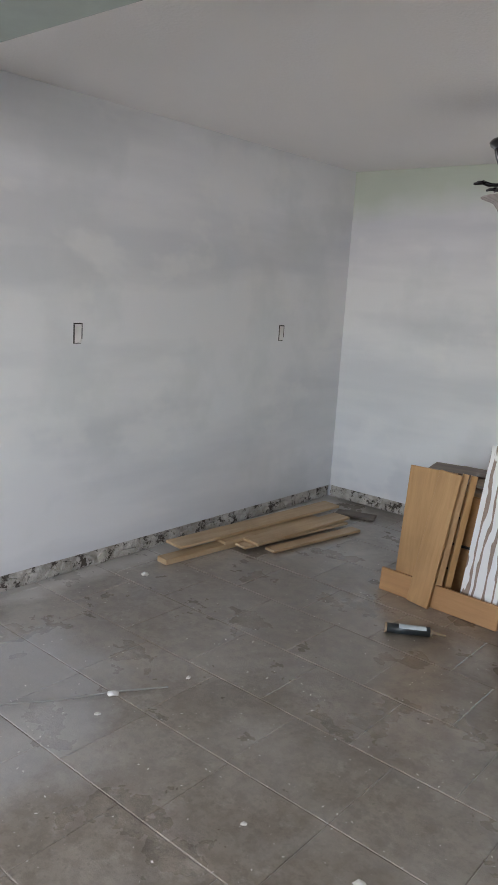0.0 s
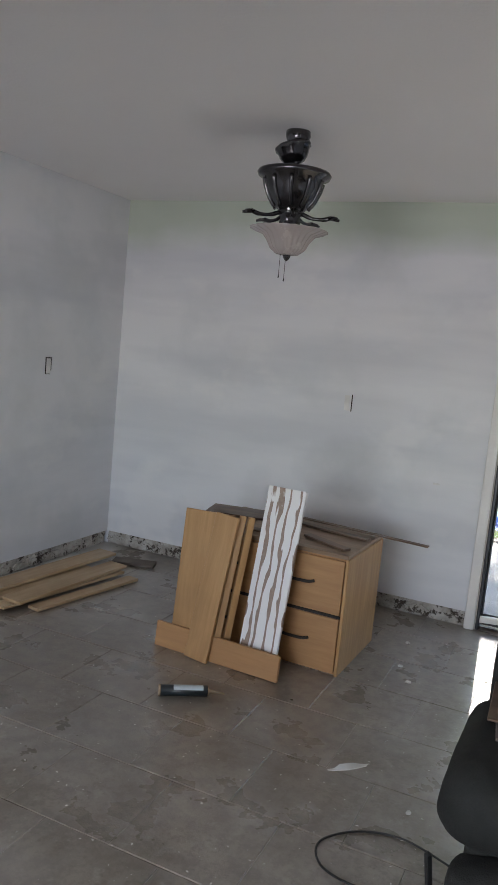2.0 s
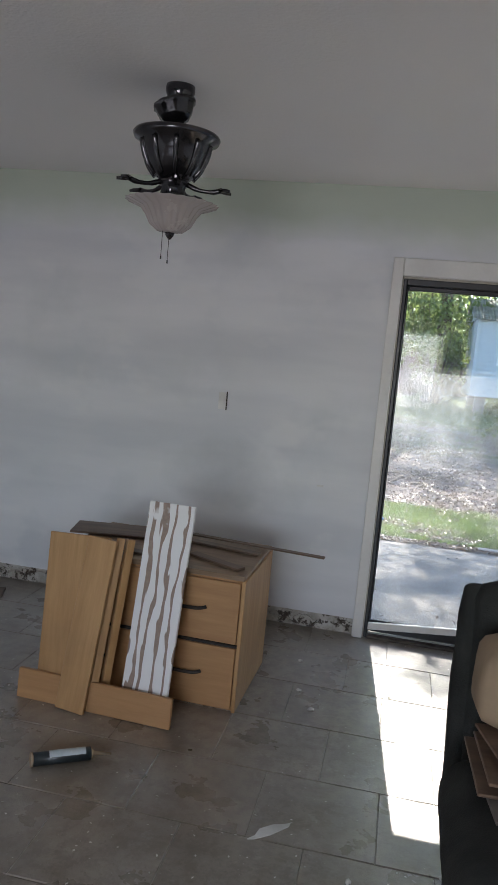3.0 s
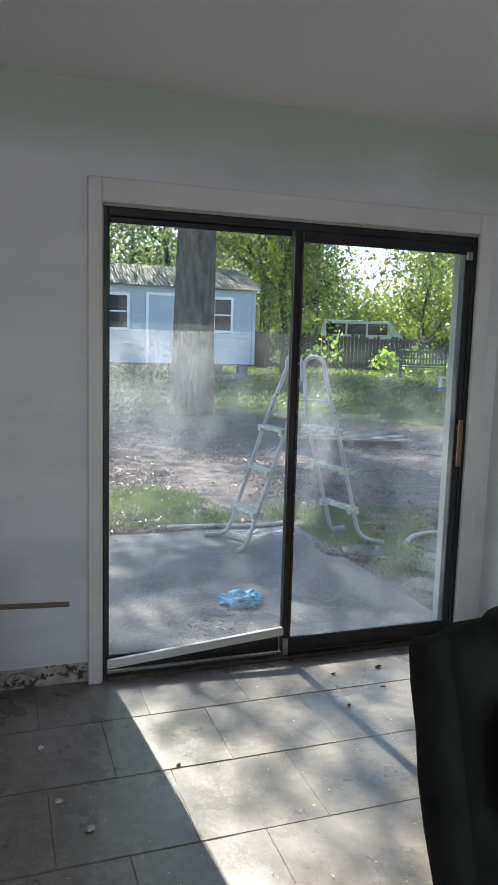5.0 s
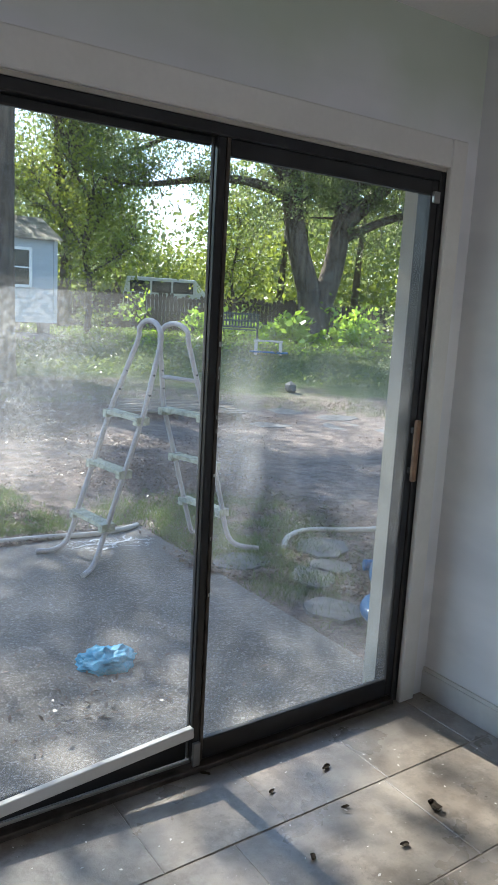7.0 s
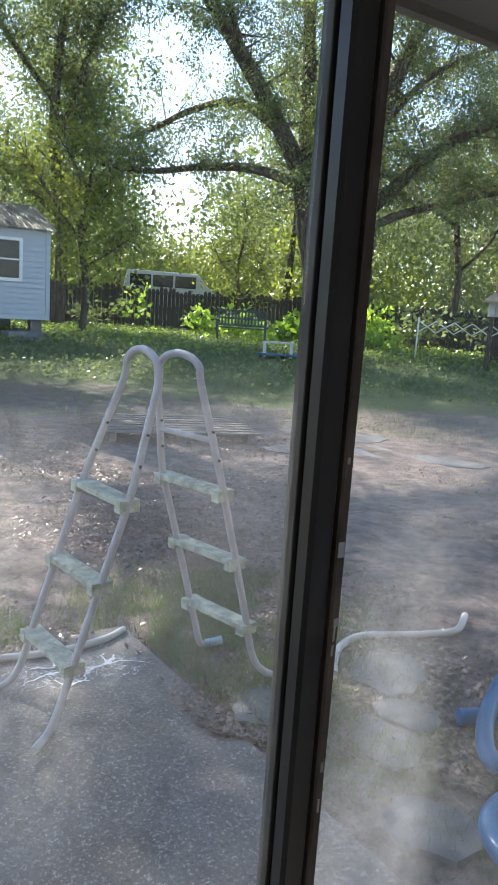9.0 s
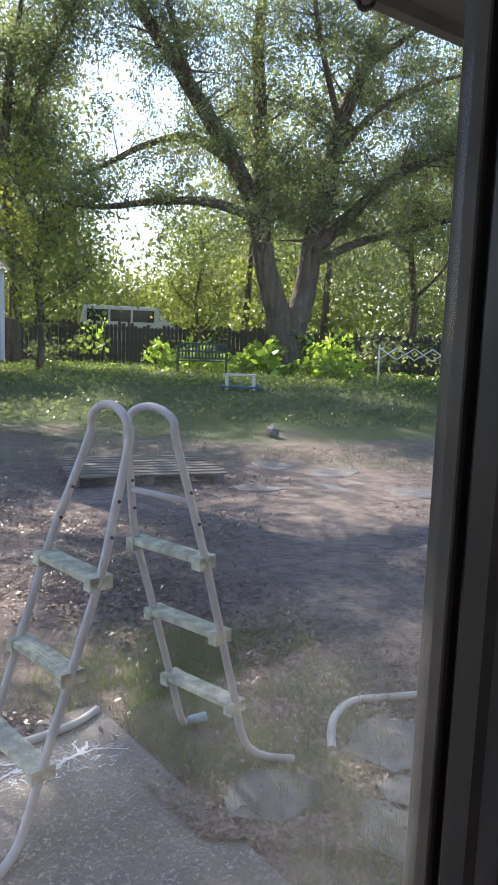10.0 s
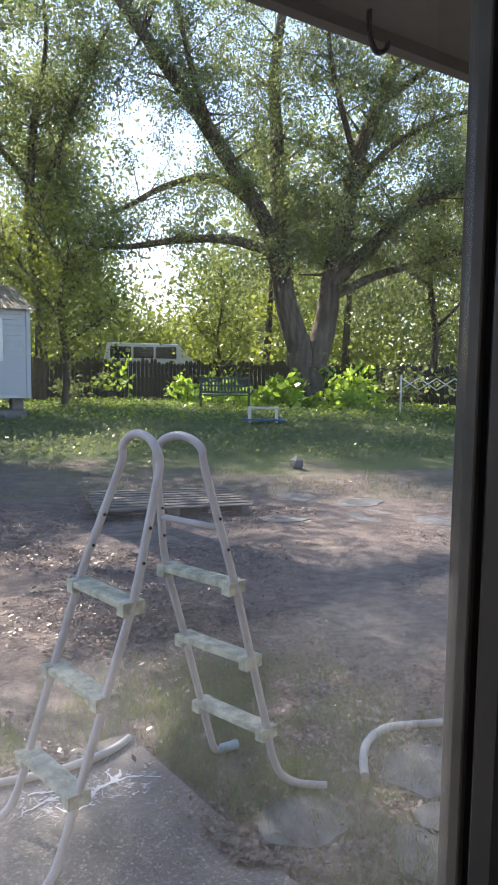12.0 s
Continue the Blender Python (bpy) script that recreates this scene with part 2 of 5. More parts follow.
def leaf_material(name, a, b, through=0.45):
    n = Nodes(name)
    t = n.t
    rnd = t.nodes.new("ShaderNodeNewGeometry").outputs["Random Per Island"]
    geo = t.nodes.new("ShaderNodeNewGeometry").outputs["Position"]
    c = n.mix(rnd, a, b)
    c = n.mix(n.math("MULTIPLY", n.ramp(n.noise(0.75, 3, 0.6, geo), (0.42, 1.0), (0.60, 0.0)), 0.6), c, tuple(q * 0.75 for q in a))
    d = t.nodes.new("ShaderNodeBsdfDiffuse")
    tr = t.nodes.new("ShaderNodeBsdfTranslucent")
    n.link(c, d.inputs[0])
    n.link(n.mix(0.5, c, tuple(min(1, 1.8 * q) for q in b)), tr.inputs[0])
    gl = t.nodes.new("ShaderNodeBsdfGlossy")
    gl.inputs["Roughness"].default_value = 0.35
    m = t.nodes.new("ShaderNodeMixShader")
    m.inputs[0].default_value = through
    n.link(d.outputs[0], m.inputs[1])
    n.link(tr.outputs[0], m.inputs[2])
    m2 = t.nodes.new("ShaderNodeMixShader")
    m2.inputs[0].default_value = 0.06
    n.link(m.outputs[0], m2.inputs[1])
    n.link(gl.outputs[0], m2.inputs[2])
    n.link(m2.outputs[0], t.nodes["Material Output"].inputs[0])
    return n.m


def ground_material():
    n = Nodes("yard_ground")
    geo = n.co
    litter = n.noise(7, 7, 0.72)
    c = n.mix(n.ramp(litter, (0.34, 0.0), (0.66, 1.0)), (0.115, 0.088, 0.080), (0.36, 0.285, 0.25))
    bits = n.ramp(n.noise(55, 4, 0.7), (0.5, 0.0), (0.66, 1.0))
    c = n.mix(n.math("MULTIPLY", bits, 0.5), c, (0.42, 0.345, 0.30))
    dark = n.ramp(n.noise(30, 4, 0.7), (0.36, 1.0), (0.48, 0.0))
    c = n.mix(n.math("MULTIPLY", dark, 0.6), c, (0.075, 0.062, 0.058))
    # grass takes over towards the fence and in a strip by the patio
    far = n.math("ADD", n.math("MULTIPLY", n.axis(0), 0.6), n.math("MULTIPLY", n.axis(1), 0.8))
    g = n.math("ADD", n.ramp(n.math("MULTIPLY", far, 0.03), (0.32, 0.0), (0.46, 0.55)), n.math("MULTIPLY", n.noise(0.7, 5), 0.75))
    g = n.ramp(g, (0.52, 0.0), (0.72, 1.0))
    green = n.mix(n.noise(16, 6, 0.7), (0.06, 0.10, 0.03), (0.14, 0.19, 0.06))
    c = n.mix(n.math("MULTIPLY", g, 0.85), c, green)
    n.bump(n.math("ADD", litter, n.math("MULTIPLY", n.noise(45, 5, 0.7), 0.5)), 1.0, 0.07)
    return n.done(c, 0.95)


def concrete_material():
    n = Nodes("patio_concrete")
    c = n.mix(n.ramp(n.noise(1.8, 6, 0.65), (0.35, 0.0), (0.65, 1.0)), (0.125, 0.11, 0.10), (0.225, 0.20, 0.18))
    agg = n.ramp(n.noise(90, 3, 0.7), (0.54, 0.0), (0.64, 1.0))
    c = n.mix(n.math("MULTIPLY", agg, 0.6), c, (0.52, 0.50, 0.48))
    pit = n.ramp(n.noise(60, 4, 0.7), (0.38, 1.0), (0.46, 0.0))
    c = n.mix(n.math("MULTIPLY", pit, 0.5), c, (0.07, 0.065, 0.06))
    n.bump(n.noise(100, 4, 0.7), 0.5, 0.008)
    return n.done(c, 0.9)


def peeled_board():
    n = Nodes("peeled_white_board")
    wv = n.node("ShaderNodeTexWave", Scale=6.5, Distortion=6.0, Detail=2.0, Detail_Scale=3.0)
    n.link(n.mapped((1.0, 0.0, 0.2)), wv.inputs["Vector"])
    mask = n.ramp(wv.outputs["Fac"], (0.66, 0.0), (0.76, 1.0))
    edge = n.noise(3.5, 4, 0.6)
    mask2 = n.math("MULTIPLY", mask, n.ramp(edge, (0.34, 0.0), (0.38, 1.0)))
    c = n.mix(mask2, (0.80, 0.79, 0.78), n.mix(n.noise(60, 3), (0.22, 0.155, 0.12), (0.38, 0.29, 0.235)))
    n.bump(mask2, -0.4, 0.004)
    return n.done(c, 0.55)


def roof_metal():
    n = Nodes("corrugated_metal")
    c = n.mix(n.ramp(n.noise(2.5, 5), (0.4, 0.0), (0.65, 1.0)), (0.30, 0.28, 0.235), (0.50, 0.475, 0.41))
    return n.done(c, 0.7, 0.2)


def bark_material(name, a, b):
    n = Nodes(name)
    ridges = n.noise(1.0, 6, 0.7, n.mapped((9, 9, 1.6)))
    c = n.mix(n.ramp(ridges, (0.35, 0.0), (0.65, 1.0)), a, b)
    lichen = n.ramp(n.noise(2.4, 5, 0.65), (0.52, 0.0), (0.62, 1.0))
    c = n.mix(n.math("MULTIPLY", lichen, 0.2), c, (0.29, 0.28, 0.255))
    crust = n.ramp(n.noise(9, 6, 0.75), (0.55, 0.0), (0.63, 1.0))
    c = n.mix(n.math("MULTIPLY", crust, 0.25), c, (0.30, 0.29, 0.26))
    n.bump(ridges, 0.9, 0.05)
    return n.done(c, 0.95)


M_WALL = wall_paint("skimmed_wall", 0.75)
M_WALL_W = wall_paint("skimmed_wall_west", 0.0)
M_CEIL = ceiling_paint()
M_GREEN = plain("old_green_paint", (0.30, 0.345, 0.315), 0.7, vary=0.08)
M_TILE = tile_material()
M_GROUT = grout_material()
M_PLASTER = plaster_broken()
M_TRIM = plain("white_trim_paint", (0.72, 0.71, 0.68), 0.45, vary=0.08, scale=3)
M_BASE = plain("baseboard_paint", (0.62, 0.61, 0.58), 0.5, vary=0.12)
M_BLACK = plain("black_aluminium", (0.032, 0.033, 0.035), 0.38, 0.4, vary=0.3, scale=5)
M_BRONZE = plain("worn_bronze_aluminium", (0.075, 0.062, 0.052), 0.5, 0.3, vary=0.6, scale=14, bump=0.4)
M_GASKET = plain("weathered_seal", (0.075, 0.072, 0.068), 0.6, 0.1, vary=0.4, scale=9)
M_ALU = plain("bare_aluminium", (0.42, 0.42, 0.41), 0.42, 0.8, vary=0.2)
M_GLASS_L = glass_material("hazy_glass_fixed", "fixed")
M_GLASS_R = glass_material("hazy_glass_sliding", "slide")
M_HANDLE = wood("door_pull_wood", (0.26, 0.15, 0.09), (0.15, 0.085, 0.05))
M_MAPLE = wood("maple_board", (0.51, 0.305, 0.135), (0.38, 0.21, 0.085), (14, 14, 1.2))
M_MAPLE_X = wood("maple_laminate", (0.47, 0.265, 0.118), (0.38, 0.20, 0.085), (1.2, 14, 14))
M_PALE = wood("pale_plank", (0.52, 0.385, 0.24), (0.40, 0.275, 0.15), (10, 1.0, 10))
# near-black for dark pulls and sockets, and for painted gap shade
M_DARKLINE = plain("dark_parts_and_gap_shade", (0.03, 0.024, 0.02), 0.7)
M_TOPWOOD = wood("worn_cabinet_top", (0.33, 0.225, 0.14), (0.20, 0.13, 0.08), (2, 12, 12))
M_SLAT = wood("brown_slat", (0.20, 0.13, 0.088), (0.10, 0.063, 0.042), (1.0, 12, 12))
M_PEEL = peeled_board()
M_PEWTER = plain("dark_pewter", (0.085, 0.083, 0.088), 0.15, 0.9, vary=0.35, scale=9, bump=0.05)
M_FROST = plain("frosted_glass", (0.43, 0.39, 0.37), 0.22, vary=0.06, bump=0.05)
M_FABRIC = plain("charcoal_fabric", (0.028, 0.029, 0.027), 0.95, vary=0.35, scale=9, bump=0.6, fine=220)
M_FABRIC.node_tree.nodes["Principled BSDF"].inputs["Specular IOR Level"].default_value = 0.18
M_CARD = plain("cardboard", (0.36, 0.27, 0.18), 0.9, vary=0.12)
M_PAPERBAG = plain("brown_paper_bag", (0.30, 0.215, 0.14), 0.85, vary=0.2, scale=8, bump=0.4, fine=18)
M_TUBE = plain("caulk_tube_dark", (0.018, 0.025, 0.028), 0.35, vary=0.3)
M_LABEL = plain("tube_label", (0.50, 0.56, 0.58), 0.5, vary=0.2, scale=30)
M_CABLE = plain("black_cable", (0.012, 0.012, 0.012), 0.5)
M_CHIP = plain("plaster_chip", (0.72, 0.71, 0.69), 0.9)
M_DEADLEAF = plain("dead_leaf", (0.06, 0.045, 0.03), 0.9)
M_GROUND = ground_material()
M_CONCRETE = concrete_material()
M_STONE = plain("flat_stone", (0.165, 0.16, 0.158), 0.9, vary=0.45, scale=14, bump=0.9, fine=90)
M_LADDER = plain("weathered_ladder_tube", (0.46, 0.44, 0.45), 0.55, vary=0.15, scale=12)
M_STEP = plain("mossy_plastic_step", (0.47, 0.48, 0.38), 0.65, vary=0.5, scale=20, bump=0.3)
M_PVC = plain("weathered_pvc", (0.52, 0.50, 0.47), 0.55, vary=0.2)
M_BAG = plain("blue_plastic_bag", (0.085, 0.36, 0.56), 0.55, vary=0.3, scale=14, bump=0.5, fine=25)
M_TARP = plain("blue_tarp_sheet", (0.02, 0.12, 0.5), 0.4, vary=0.25, scale=9, bump=0.5, fine=20)
M_HOSE = plain("blue_vinyl_hose", (0.022, 0.115, 0.26), 0.4, vary=0.25)
M_SPILL = plain("white_paint_spill", (0.72, 0.73, 0.76), 0.7, vary=0.15)
M_SIDING = plain("blue_grey_siding", (0.44, 0.475, 0.51), 0.7, vary=0.08)
M_ROOFM = roof_metal()
M_FENCE = plain("dark_weathered_fence", (0.075, 0.062, 0.05), 0.9, vary=0.4, bump=0.5)
M_PALLET = plain("weathered_pallet_wood", (0.17, 0.145, 0.125), 0.9, vary=0.4, bump=0.5)
M_BENCH = plain("dark_green_bench", (0.055, 0.075, 0.065), 0.7, vary=0.3)
M_WHITE = plain("white_enamel", (0.74, 0.75, 0.76), 0.3, vary=0.05)
M_CARGLASS = plain("car_glass", (0.03, 0.035, 0.04), 0.05, vary=0.1)
M_CARGLASS.node_tree.nodes["Principled BSDF"].inputs["Specular IOR Level"].default_value = 0.25
M_BARK = bark_material("oak_bark", (0.040, 0.030, 0.023), (0.165, 0.13, 0.10))
M_BEIGE = plain("beige_exterior_wall", (0.44, 0.415, 0.36), 0.85, vary=0.1, bump=0.4)
M_SOFFIT = plain("brown_soffit", (0.15, 0.135, 0.12), 0.8, vary=0.15)
M_LEAF_OAK = leaf_material("oak_leaves", (0.045, 0.075, 0.035), (0.25, 0.30, 0.10), 0.55)
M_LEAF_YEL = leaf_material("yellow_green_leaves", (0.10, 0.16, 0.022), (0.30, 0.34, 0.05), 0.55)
# yellow-green leaves, albedo raised so the shrubs look sunlit
M_LEAF_BRIGHT = leaf_material("leaves_coloured_sunlit", (0.13, 0.26, 0.025), (0.36, 0.52, 0.06), 0.6)
M_MOSS = leaf_material("hanging_moss", (0.12, 0.12, 0.095), (0.24, 0.235, 0.19), 0.3)
M_GRASS = leaf_material("grass_blades", (0.07, 0.125, 0.035), (0.22, 0.28, 0.09), 0.35)
M_LITTER = leaf_material("leaf_litter", (0.075, 0.052, 0.042), (0.46, 0.35, 0.29), 0.1)
M_TIP = plain("faded_blue_rubber", (0.36, 0.50, 0.60), 0.6)


# ---- building helpers ----
def box(bm, x0, y0, z0, x1, y1, z1, m=None):
    """An axis-aligned box, turned by m if given."""
    vs = [bm.verts.new((x, y, z)) for z in (z0, z1) for y in (y0, y1) for x in (x0, x1)]
    if m is not None:
        for v in vs:
            v.co = m @ v.co
    fs = []
    for f in ((0, 2, 3, 1), (4, 5, 7, 6), (0, 1, 5, 4), (2, 6, 7, 3), (0, 4, 6, 2), (1, 3, 7, 5)):
        fs.append(bm.faces.new([vs[i] for i in f]))
    return vs, fs


def soften(bm, w, seg=1):
    bmesh.ops.bevel(bm, geom=[e for e in bm.edges], offset=w, segments=seg, affect="EDGES", profile=0.6)


def tube(bm, pts, radii, sides=10, cap=True):
    """A round tube through the points; radii: one number or one a point."""
    pts = [Vector(p) for p in pts]
    if isinstance(radii, (int, float)):
        radii = [radii] * len(pts)
    rings, up = [], Vector((0.13, 0.21, 0.97))
    for i, p in enumerate(pts):
        d = (pts[min(i + 1, len(pts) - 1)] - pts[max(i - 1, 0)]).normalized()
        a = d.cross(up)
        if a.length < 0.05:
            a = d.cross(Vector((1, 0, 0)))
        a.normalize()
        b = d.cross(a).normalized()
        rings.append([bm.verts.new(p + radii[i] * (math.cos(q) * a + math.sin(q) * b)) for q in [2 * math.pi * k / sides for k in range(sides)]])
    for r, s in zip(rings, rings[1:]):
        for k in range(sides):
            f = bm.faces.new((r[k], r[(k + 1) % sides], s[(k + 1) % sides], s[k]))
            f.smooth = True
    if cap:
        bm.faces.new(list(reversed(rings[0])))
        bm.faces.new(rings[-1])


def lathe(bm, profile, sides=32, m=None, flute=0.0, flutes=0):
    """Turned body: profile of (radius, height)."""
    rings = []
    for r, z in profile:
        ring = []
        for k in range(sides):
            a = 2 * math.pi * k / sides
            q = r * (1 + flute * math.cos(flutes * a)) if flutes else r
            v = Vector((q * math.cos(a), q * math.sin(a), z))
            ring.append(bm.verts.new(m @ v if m is not None else v))
        rings.append(ring)
    for r, s in zip(rings, rings[1:]):
        for k in range(sides):
            f = bm.faces.new((r[k], r[(k + 1) % sides], s[(k + 1) % sides], s[k]))
            f.smooth = True
    bm.faces.new(list(reversed(rings[0])))
    bm.faces.new(rings[-1])


def smooth_path(pts, n=6):
    """A rounded path through the points."""
    pts = [Vector(p) for p in pts]
    out = []
    for i in range(len(pts) - 1):
        p0, p1, p2, p3 = pts[max(i - 1, 0)], pts[i], pts[i + 1], pts[min(i + 2, len(pts) - 1)]
        for k in range(n):
            t = k / n
            out.append(0.5 * ((2 * p1) + (p2 - p0) * t + (2 * p0 - 5 * p1 + 4 * p2 - p3) * t * t + (3 * p1 - p0 - 3 * p2 + p3) * t ** 3))
    return out + [pts[-1]]


def part(name, bm, material, parent=None, label=""):
    me = bpy.data.meshes.new(name)
    bmesh.ops.recalc_face_normals(bm, faces=bm.faces[:])
    bm.to_mesh(me)
    bm.free()
    me.materials.append(material)
    ob = new(name, me)
    if parent is not None:
        ob.parent = parent
    if label:
        ob["label"] = label
    return ob


def thing(name, label, category, at=(0, 0, 0), rz=0.0, group="", kind=""):
    ob = new(name)
    ob.empty_display_size = 0.1
    ob.matrix_world = pose(*at, 0, 0, rz)
    return tagged(ob, label, category, group, kind)


def board(name, material, parent, size, m, bevel=0.002, label=""):
    """A sawn board: size along its own x, y, z, centred, placed by m."""
    bm = bmesh.new()
    a, b, c = (s / 2 for s in size)
    box(bm, -a, -b, -c, a, b, c)
    soften(bm, bevel)
    ob = part(name, bm, material, parent, label)
    ob.matrix_local = m
    return ob


def quads(name, centres, sizes, material, rng, parent=None, aspect=0.55, upright=0.0, droop=0.0):
    """Many loose leaves as one mesh: a bent quad each."""
    n = len(centres)
    nrm = rng.normal(size=(n, 3))
    nrm[:, 2] += upright
    nrm /= np.linalg.norm(nrm, axis=1, keepdims=True)
    t = rng.normal(size=(n, 3))
    t[:, 2] -= droop
    t -= (t * nrm).sum(1, keepdims=True) * nrm
    t /= np.linalg.norm(t, axis=1, keepdims=True)
    b = np.cross(nrm, t)
    s = np.asarray(sizes).reshape(-1, 1)
    c = np.asarray(centres)
    v = np.stack([c - t * s, c + b * s * aspect + nrm * s * 0.12, c + t * s, c - b * s * aspect + nrm * s * 0.12], 1).reshape(-1, 3)
    me = bpy.data.meshes.new(name)
    me.vertices.add(4 * n)
    me.vertices.foreach_set("co", v.ravel())
    me.loops.add(4 * n)
    me.loops.foreach_set("vertex_index", np.arange(4 * n, dtype=np.int32))
    me.polygons.add(n)
    me.polygons.foreach_set("loop_start", np.arange(0, 4 * n, 4, dtype=np.int32))
    me.update(calc_edges=True)
    me.materials.append(material)
    ob = new(name, me)
    if parent is not None:
        ob.parent = parent
    return ob


def structure(ob, label, category):
    return tagged(ob, label, category, kind="structure")


# ---- the room ----
WEST, EAST, CEIL, BACK = -2.78, 1.97, 2.56, -7.4
DOOR_X0, DOOR_X1, DOOR_TOP = -0.03, 1.83, 2.085

bm = bmesh.new()
box(bm, WEST - 0.15, 0.0, 0.10, DOOR_X0, 0.2, CEIL)
box(bm, DOOR_X1, 0.0, 0.0, EAST + 0.15, 0.2, CEIL)
box(bm, DOOR_X0, 0.0, DOOR_TOP, DOOR_X1, 0.2, CEIL)
box(bm, WEST - 0.15, 0.03, -0.1, DOOR_X0, 0.2, 0.10)
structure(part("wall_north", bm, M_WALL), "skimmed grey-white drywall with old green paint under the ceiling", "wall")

bm = bmesh.new()
box(bm, WEST - 0.15, BACK, 0.10, WEST, 0.0, CEIL)
box(bm, WEST - 0.15, BACK, -0.1, WEST - 0.03, 0.0, 0.10)
structure(part("wall_west", bm, M_WALL_W), "patched and skimmed grey-white drywall wall", "wall")

bm = bmesh.new()
box(bm, EAST, -4.13, 0.0, EAST + 0.15, 0.0, CEIL)
structure(part("wall_east", bm, M_WALL_W), "plain grey-white painted drywall wall", "wall")

# unseen closing wall; the opening in it is invented
bm = bmesh.new()
box(bm, WEST - 0.15, BACK - 0.15, -0.1, -1.8, BACK, CEIL)
box(bm, 0.6, BACK - 0.15, -0.1, 4.1, BACK, CEIL)
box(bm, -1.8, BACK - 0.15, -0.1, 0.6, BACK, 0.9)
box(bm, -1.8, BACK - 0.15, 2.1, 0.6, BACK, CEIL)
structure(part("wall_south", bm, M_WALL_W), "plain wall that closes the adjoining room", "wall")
bm = bmesh.new()
box(bm, EAST + 0.15, -4.13, 0.0, 4.1, -3.98, CEIL)
box(bm, 3.95, BACK, 0.0, 4.1, -4.13, CEIL)
structure(part("wall_side_room", bm, M_WALL_W), "plain wall that closes the adjoining room", "wall")

bm = bmesh.new()
box(bm, WEST - 0.15, BACK - 0.15, CEIL, 4.1, 0.2, CEIL + 0.12)
structure(part("ceiling", bm, M_CEIL), "off-white textured ceiling", "ceiling")

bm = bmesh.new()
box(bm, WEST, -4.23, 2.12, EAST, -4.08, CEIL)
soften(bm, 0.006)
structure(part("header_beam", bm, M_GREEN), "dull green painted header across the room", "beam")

# strip of broken plaster where the skirting was torn off
def broken_base(name, length, seed):
    rng = random.Random(seed)
    bm = bmesh.new()
    n = int(length / 0.03)
    rows = []
    for i in range(n + 1):
        rows.append([bm.verts.new((length * i / n, (-0.002 - 0.012 * rng.random()) if 0 < j < 4 else -0.004, 0.1 * j / 4)) for j in range(5)])
    for a, b in zip(rows, rows[1:]):
        for j in range(4):
            bm.faces.new((a[j], b[j], b[j + 1], a[j + 1]))
    x = 0.0
    while x < length - 0.25:
        w, z = rng.uniform(0.08, 0.24), rng.uniform(0.0, 0.02)
        h = rng.uniform(0.04, 0.075)
        k, ring = 9, []
        for q in range(k):
            a = 2 * math.pi * q / k
            r = rng.uniform(0.75, 1.1)
            ring.append((x + w / 2 + w / 2 * r * math.cos(a), z + h / 2 + h / 2 * r * math.sin(a)))
        lo = [bm.verts.new((px, -0.008, max(0.003, pz))) for px, pz in ring]
        hi = [bm.verts.new((px, -0.024, max(0.003, pz))) for px, pz in ring]
        bm.faces.new(hi)
        for q in range(k):
            bm.faces.new((lo[q], lo[(q + 1) % k], hi[(q + 1) % k], hi[q]))
        x += w + rng.uniform(-0.01, 0.05)
    # ragged lip of wall board over the gap
    box(bm, 0, -0.012, 0.094, length, 0.03, 0.104)
    return part(name, bm, M_PLASTER)


o = broken_base("wall_base_north", 2.70, 3)
o.matrix_world = pose(WEST, 0.026, 0)
structure(o, "broken plaster strip where the skirting was torn off", "wall base")
o = broken_base("wall_base_west", 7.2, 5)
o.matrix_world = pose(WEST - 0.026, -7.2, 0, 0, 0, 90)
structure(o, "broken plaster strip where the skirting was torn off", "wall base")

bm = bmesh.new()
box(bm, EAST - 0.014, -4.1, 0.0, EAST, 0.0, 0.10)
box(bm, EAST - 0.009, -4.1, 0.10, EAST, 0.0, 0.115)
structure(part("baseboard", bm, M_BASE), "scuffed off-white painted baseboard", "baseboard")

# door casing
casing = tagged(thing("door_casing", "white painted wooden casing round the sliding door", "door casing", kind="structure"))
for nm, b in (("side_casing", (-0.085, -0.024, 0.0, DOOR_X0 + 0.004, 0.0, 2.183)), ("side_casing", (DOOR_X1 - 0.02, -0.024, 0.0, 1.89, 0.0, 2.183)), ("head_casing", (DOOR_X0 + 0.004, -0.022, DOOR_TOP, DOOR_X1 - 0.02, 0.0, 2.183))):
    bm = bmesh.new()
    box(bm, *b)
    soften(bm, 0.004)
    part(nm, bm, M_TRIM, casing)
bm = bmesh.new()
for b in ((DOOR_X0, 0.0, 0.0, DOOR_X0 + 0.012, 0.2, DOOR_TOP), (DOOR_X1 - 0.012, 0.0, 0.0, DOOR_X1, 0.2, DOOR_TOP), (DOOR_X0, 0.0, DOOR_TOP - 0.012, DOOR_X1, 0.2, DOOR_TOP)):
    box(bm, *b)
part("jamb_lining", bm, M_BEIGE, casing)

# ---- sliding door ----
door = thing("door_1", "black aluminium sliding glass door with hazy dirty panes", "sliding door", kind="structure")


def bar(name, b, material, parent, bevel=0.004, label="", m=None):
    bm = bmesh.new()
    box(bm, *b, m=m)
    soften(bm, bevel)
    return part(name, bm, material, parent, label)


X0, X1, DT = DOOR_X0 + 0.012, DOOR_X1 - 0.012, DOOR_TOP - 0.012
bar("frame_jamb", (X0, 0.002, 0.0, X0 + 0.02, 0.11, DT), M_BLACK, door)
bar("frame_jamb", (X1 - 0.03, 0.002, 0.0, X1, 0.11, DT), M_BLACK, door)
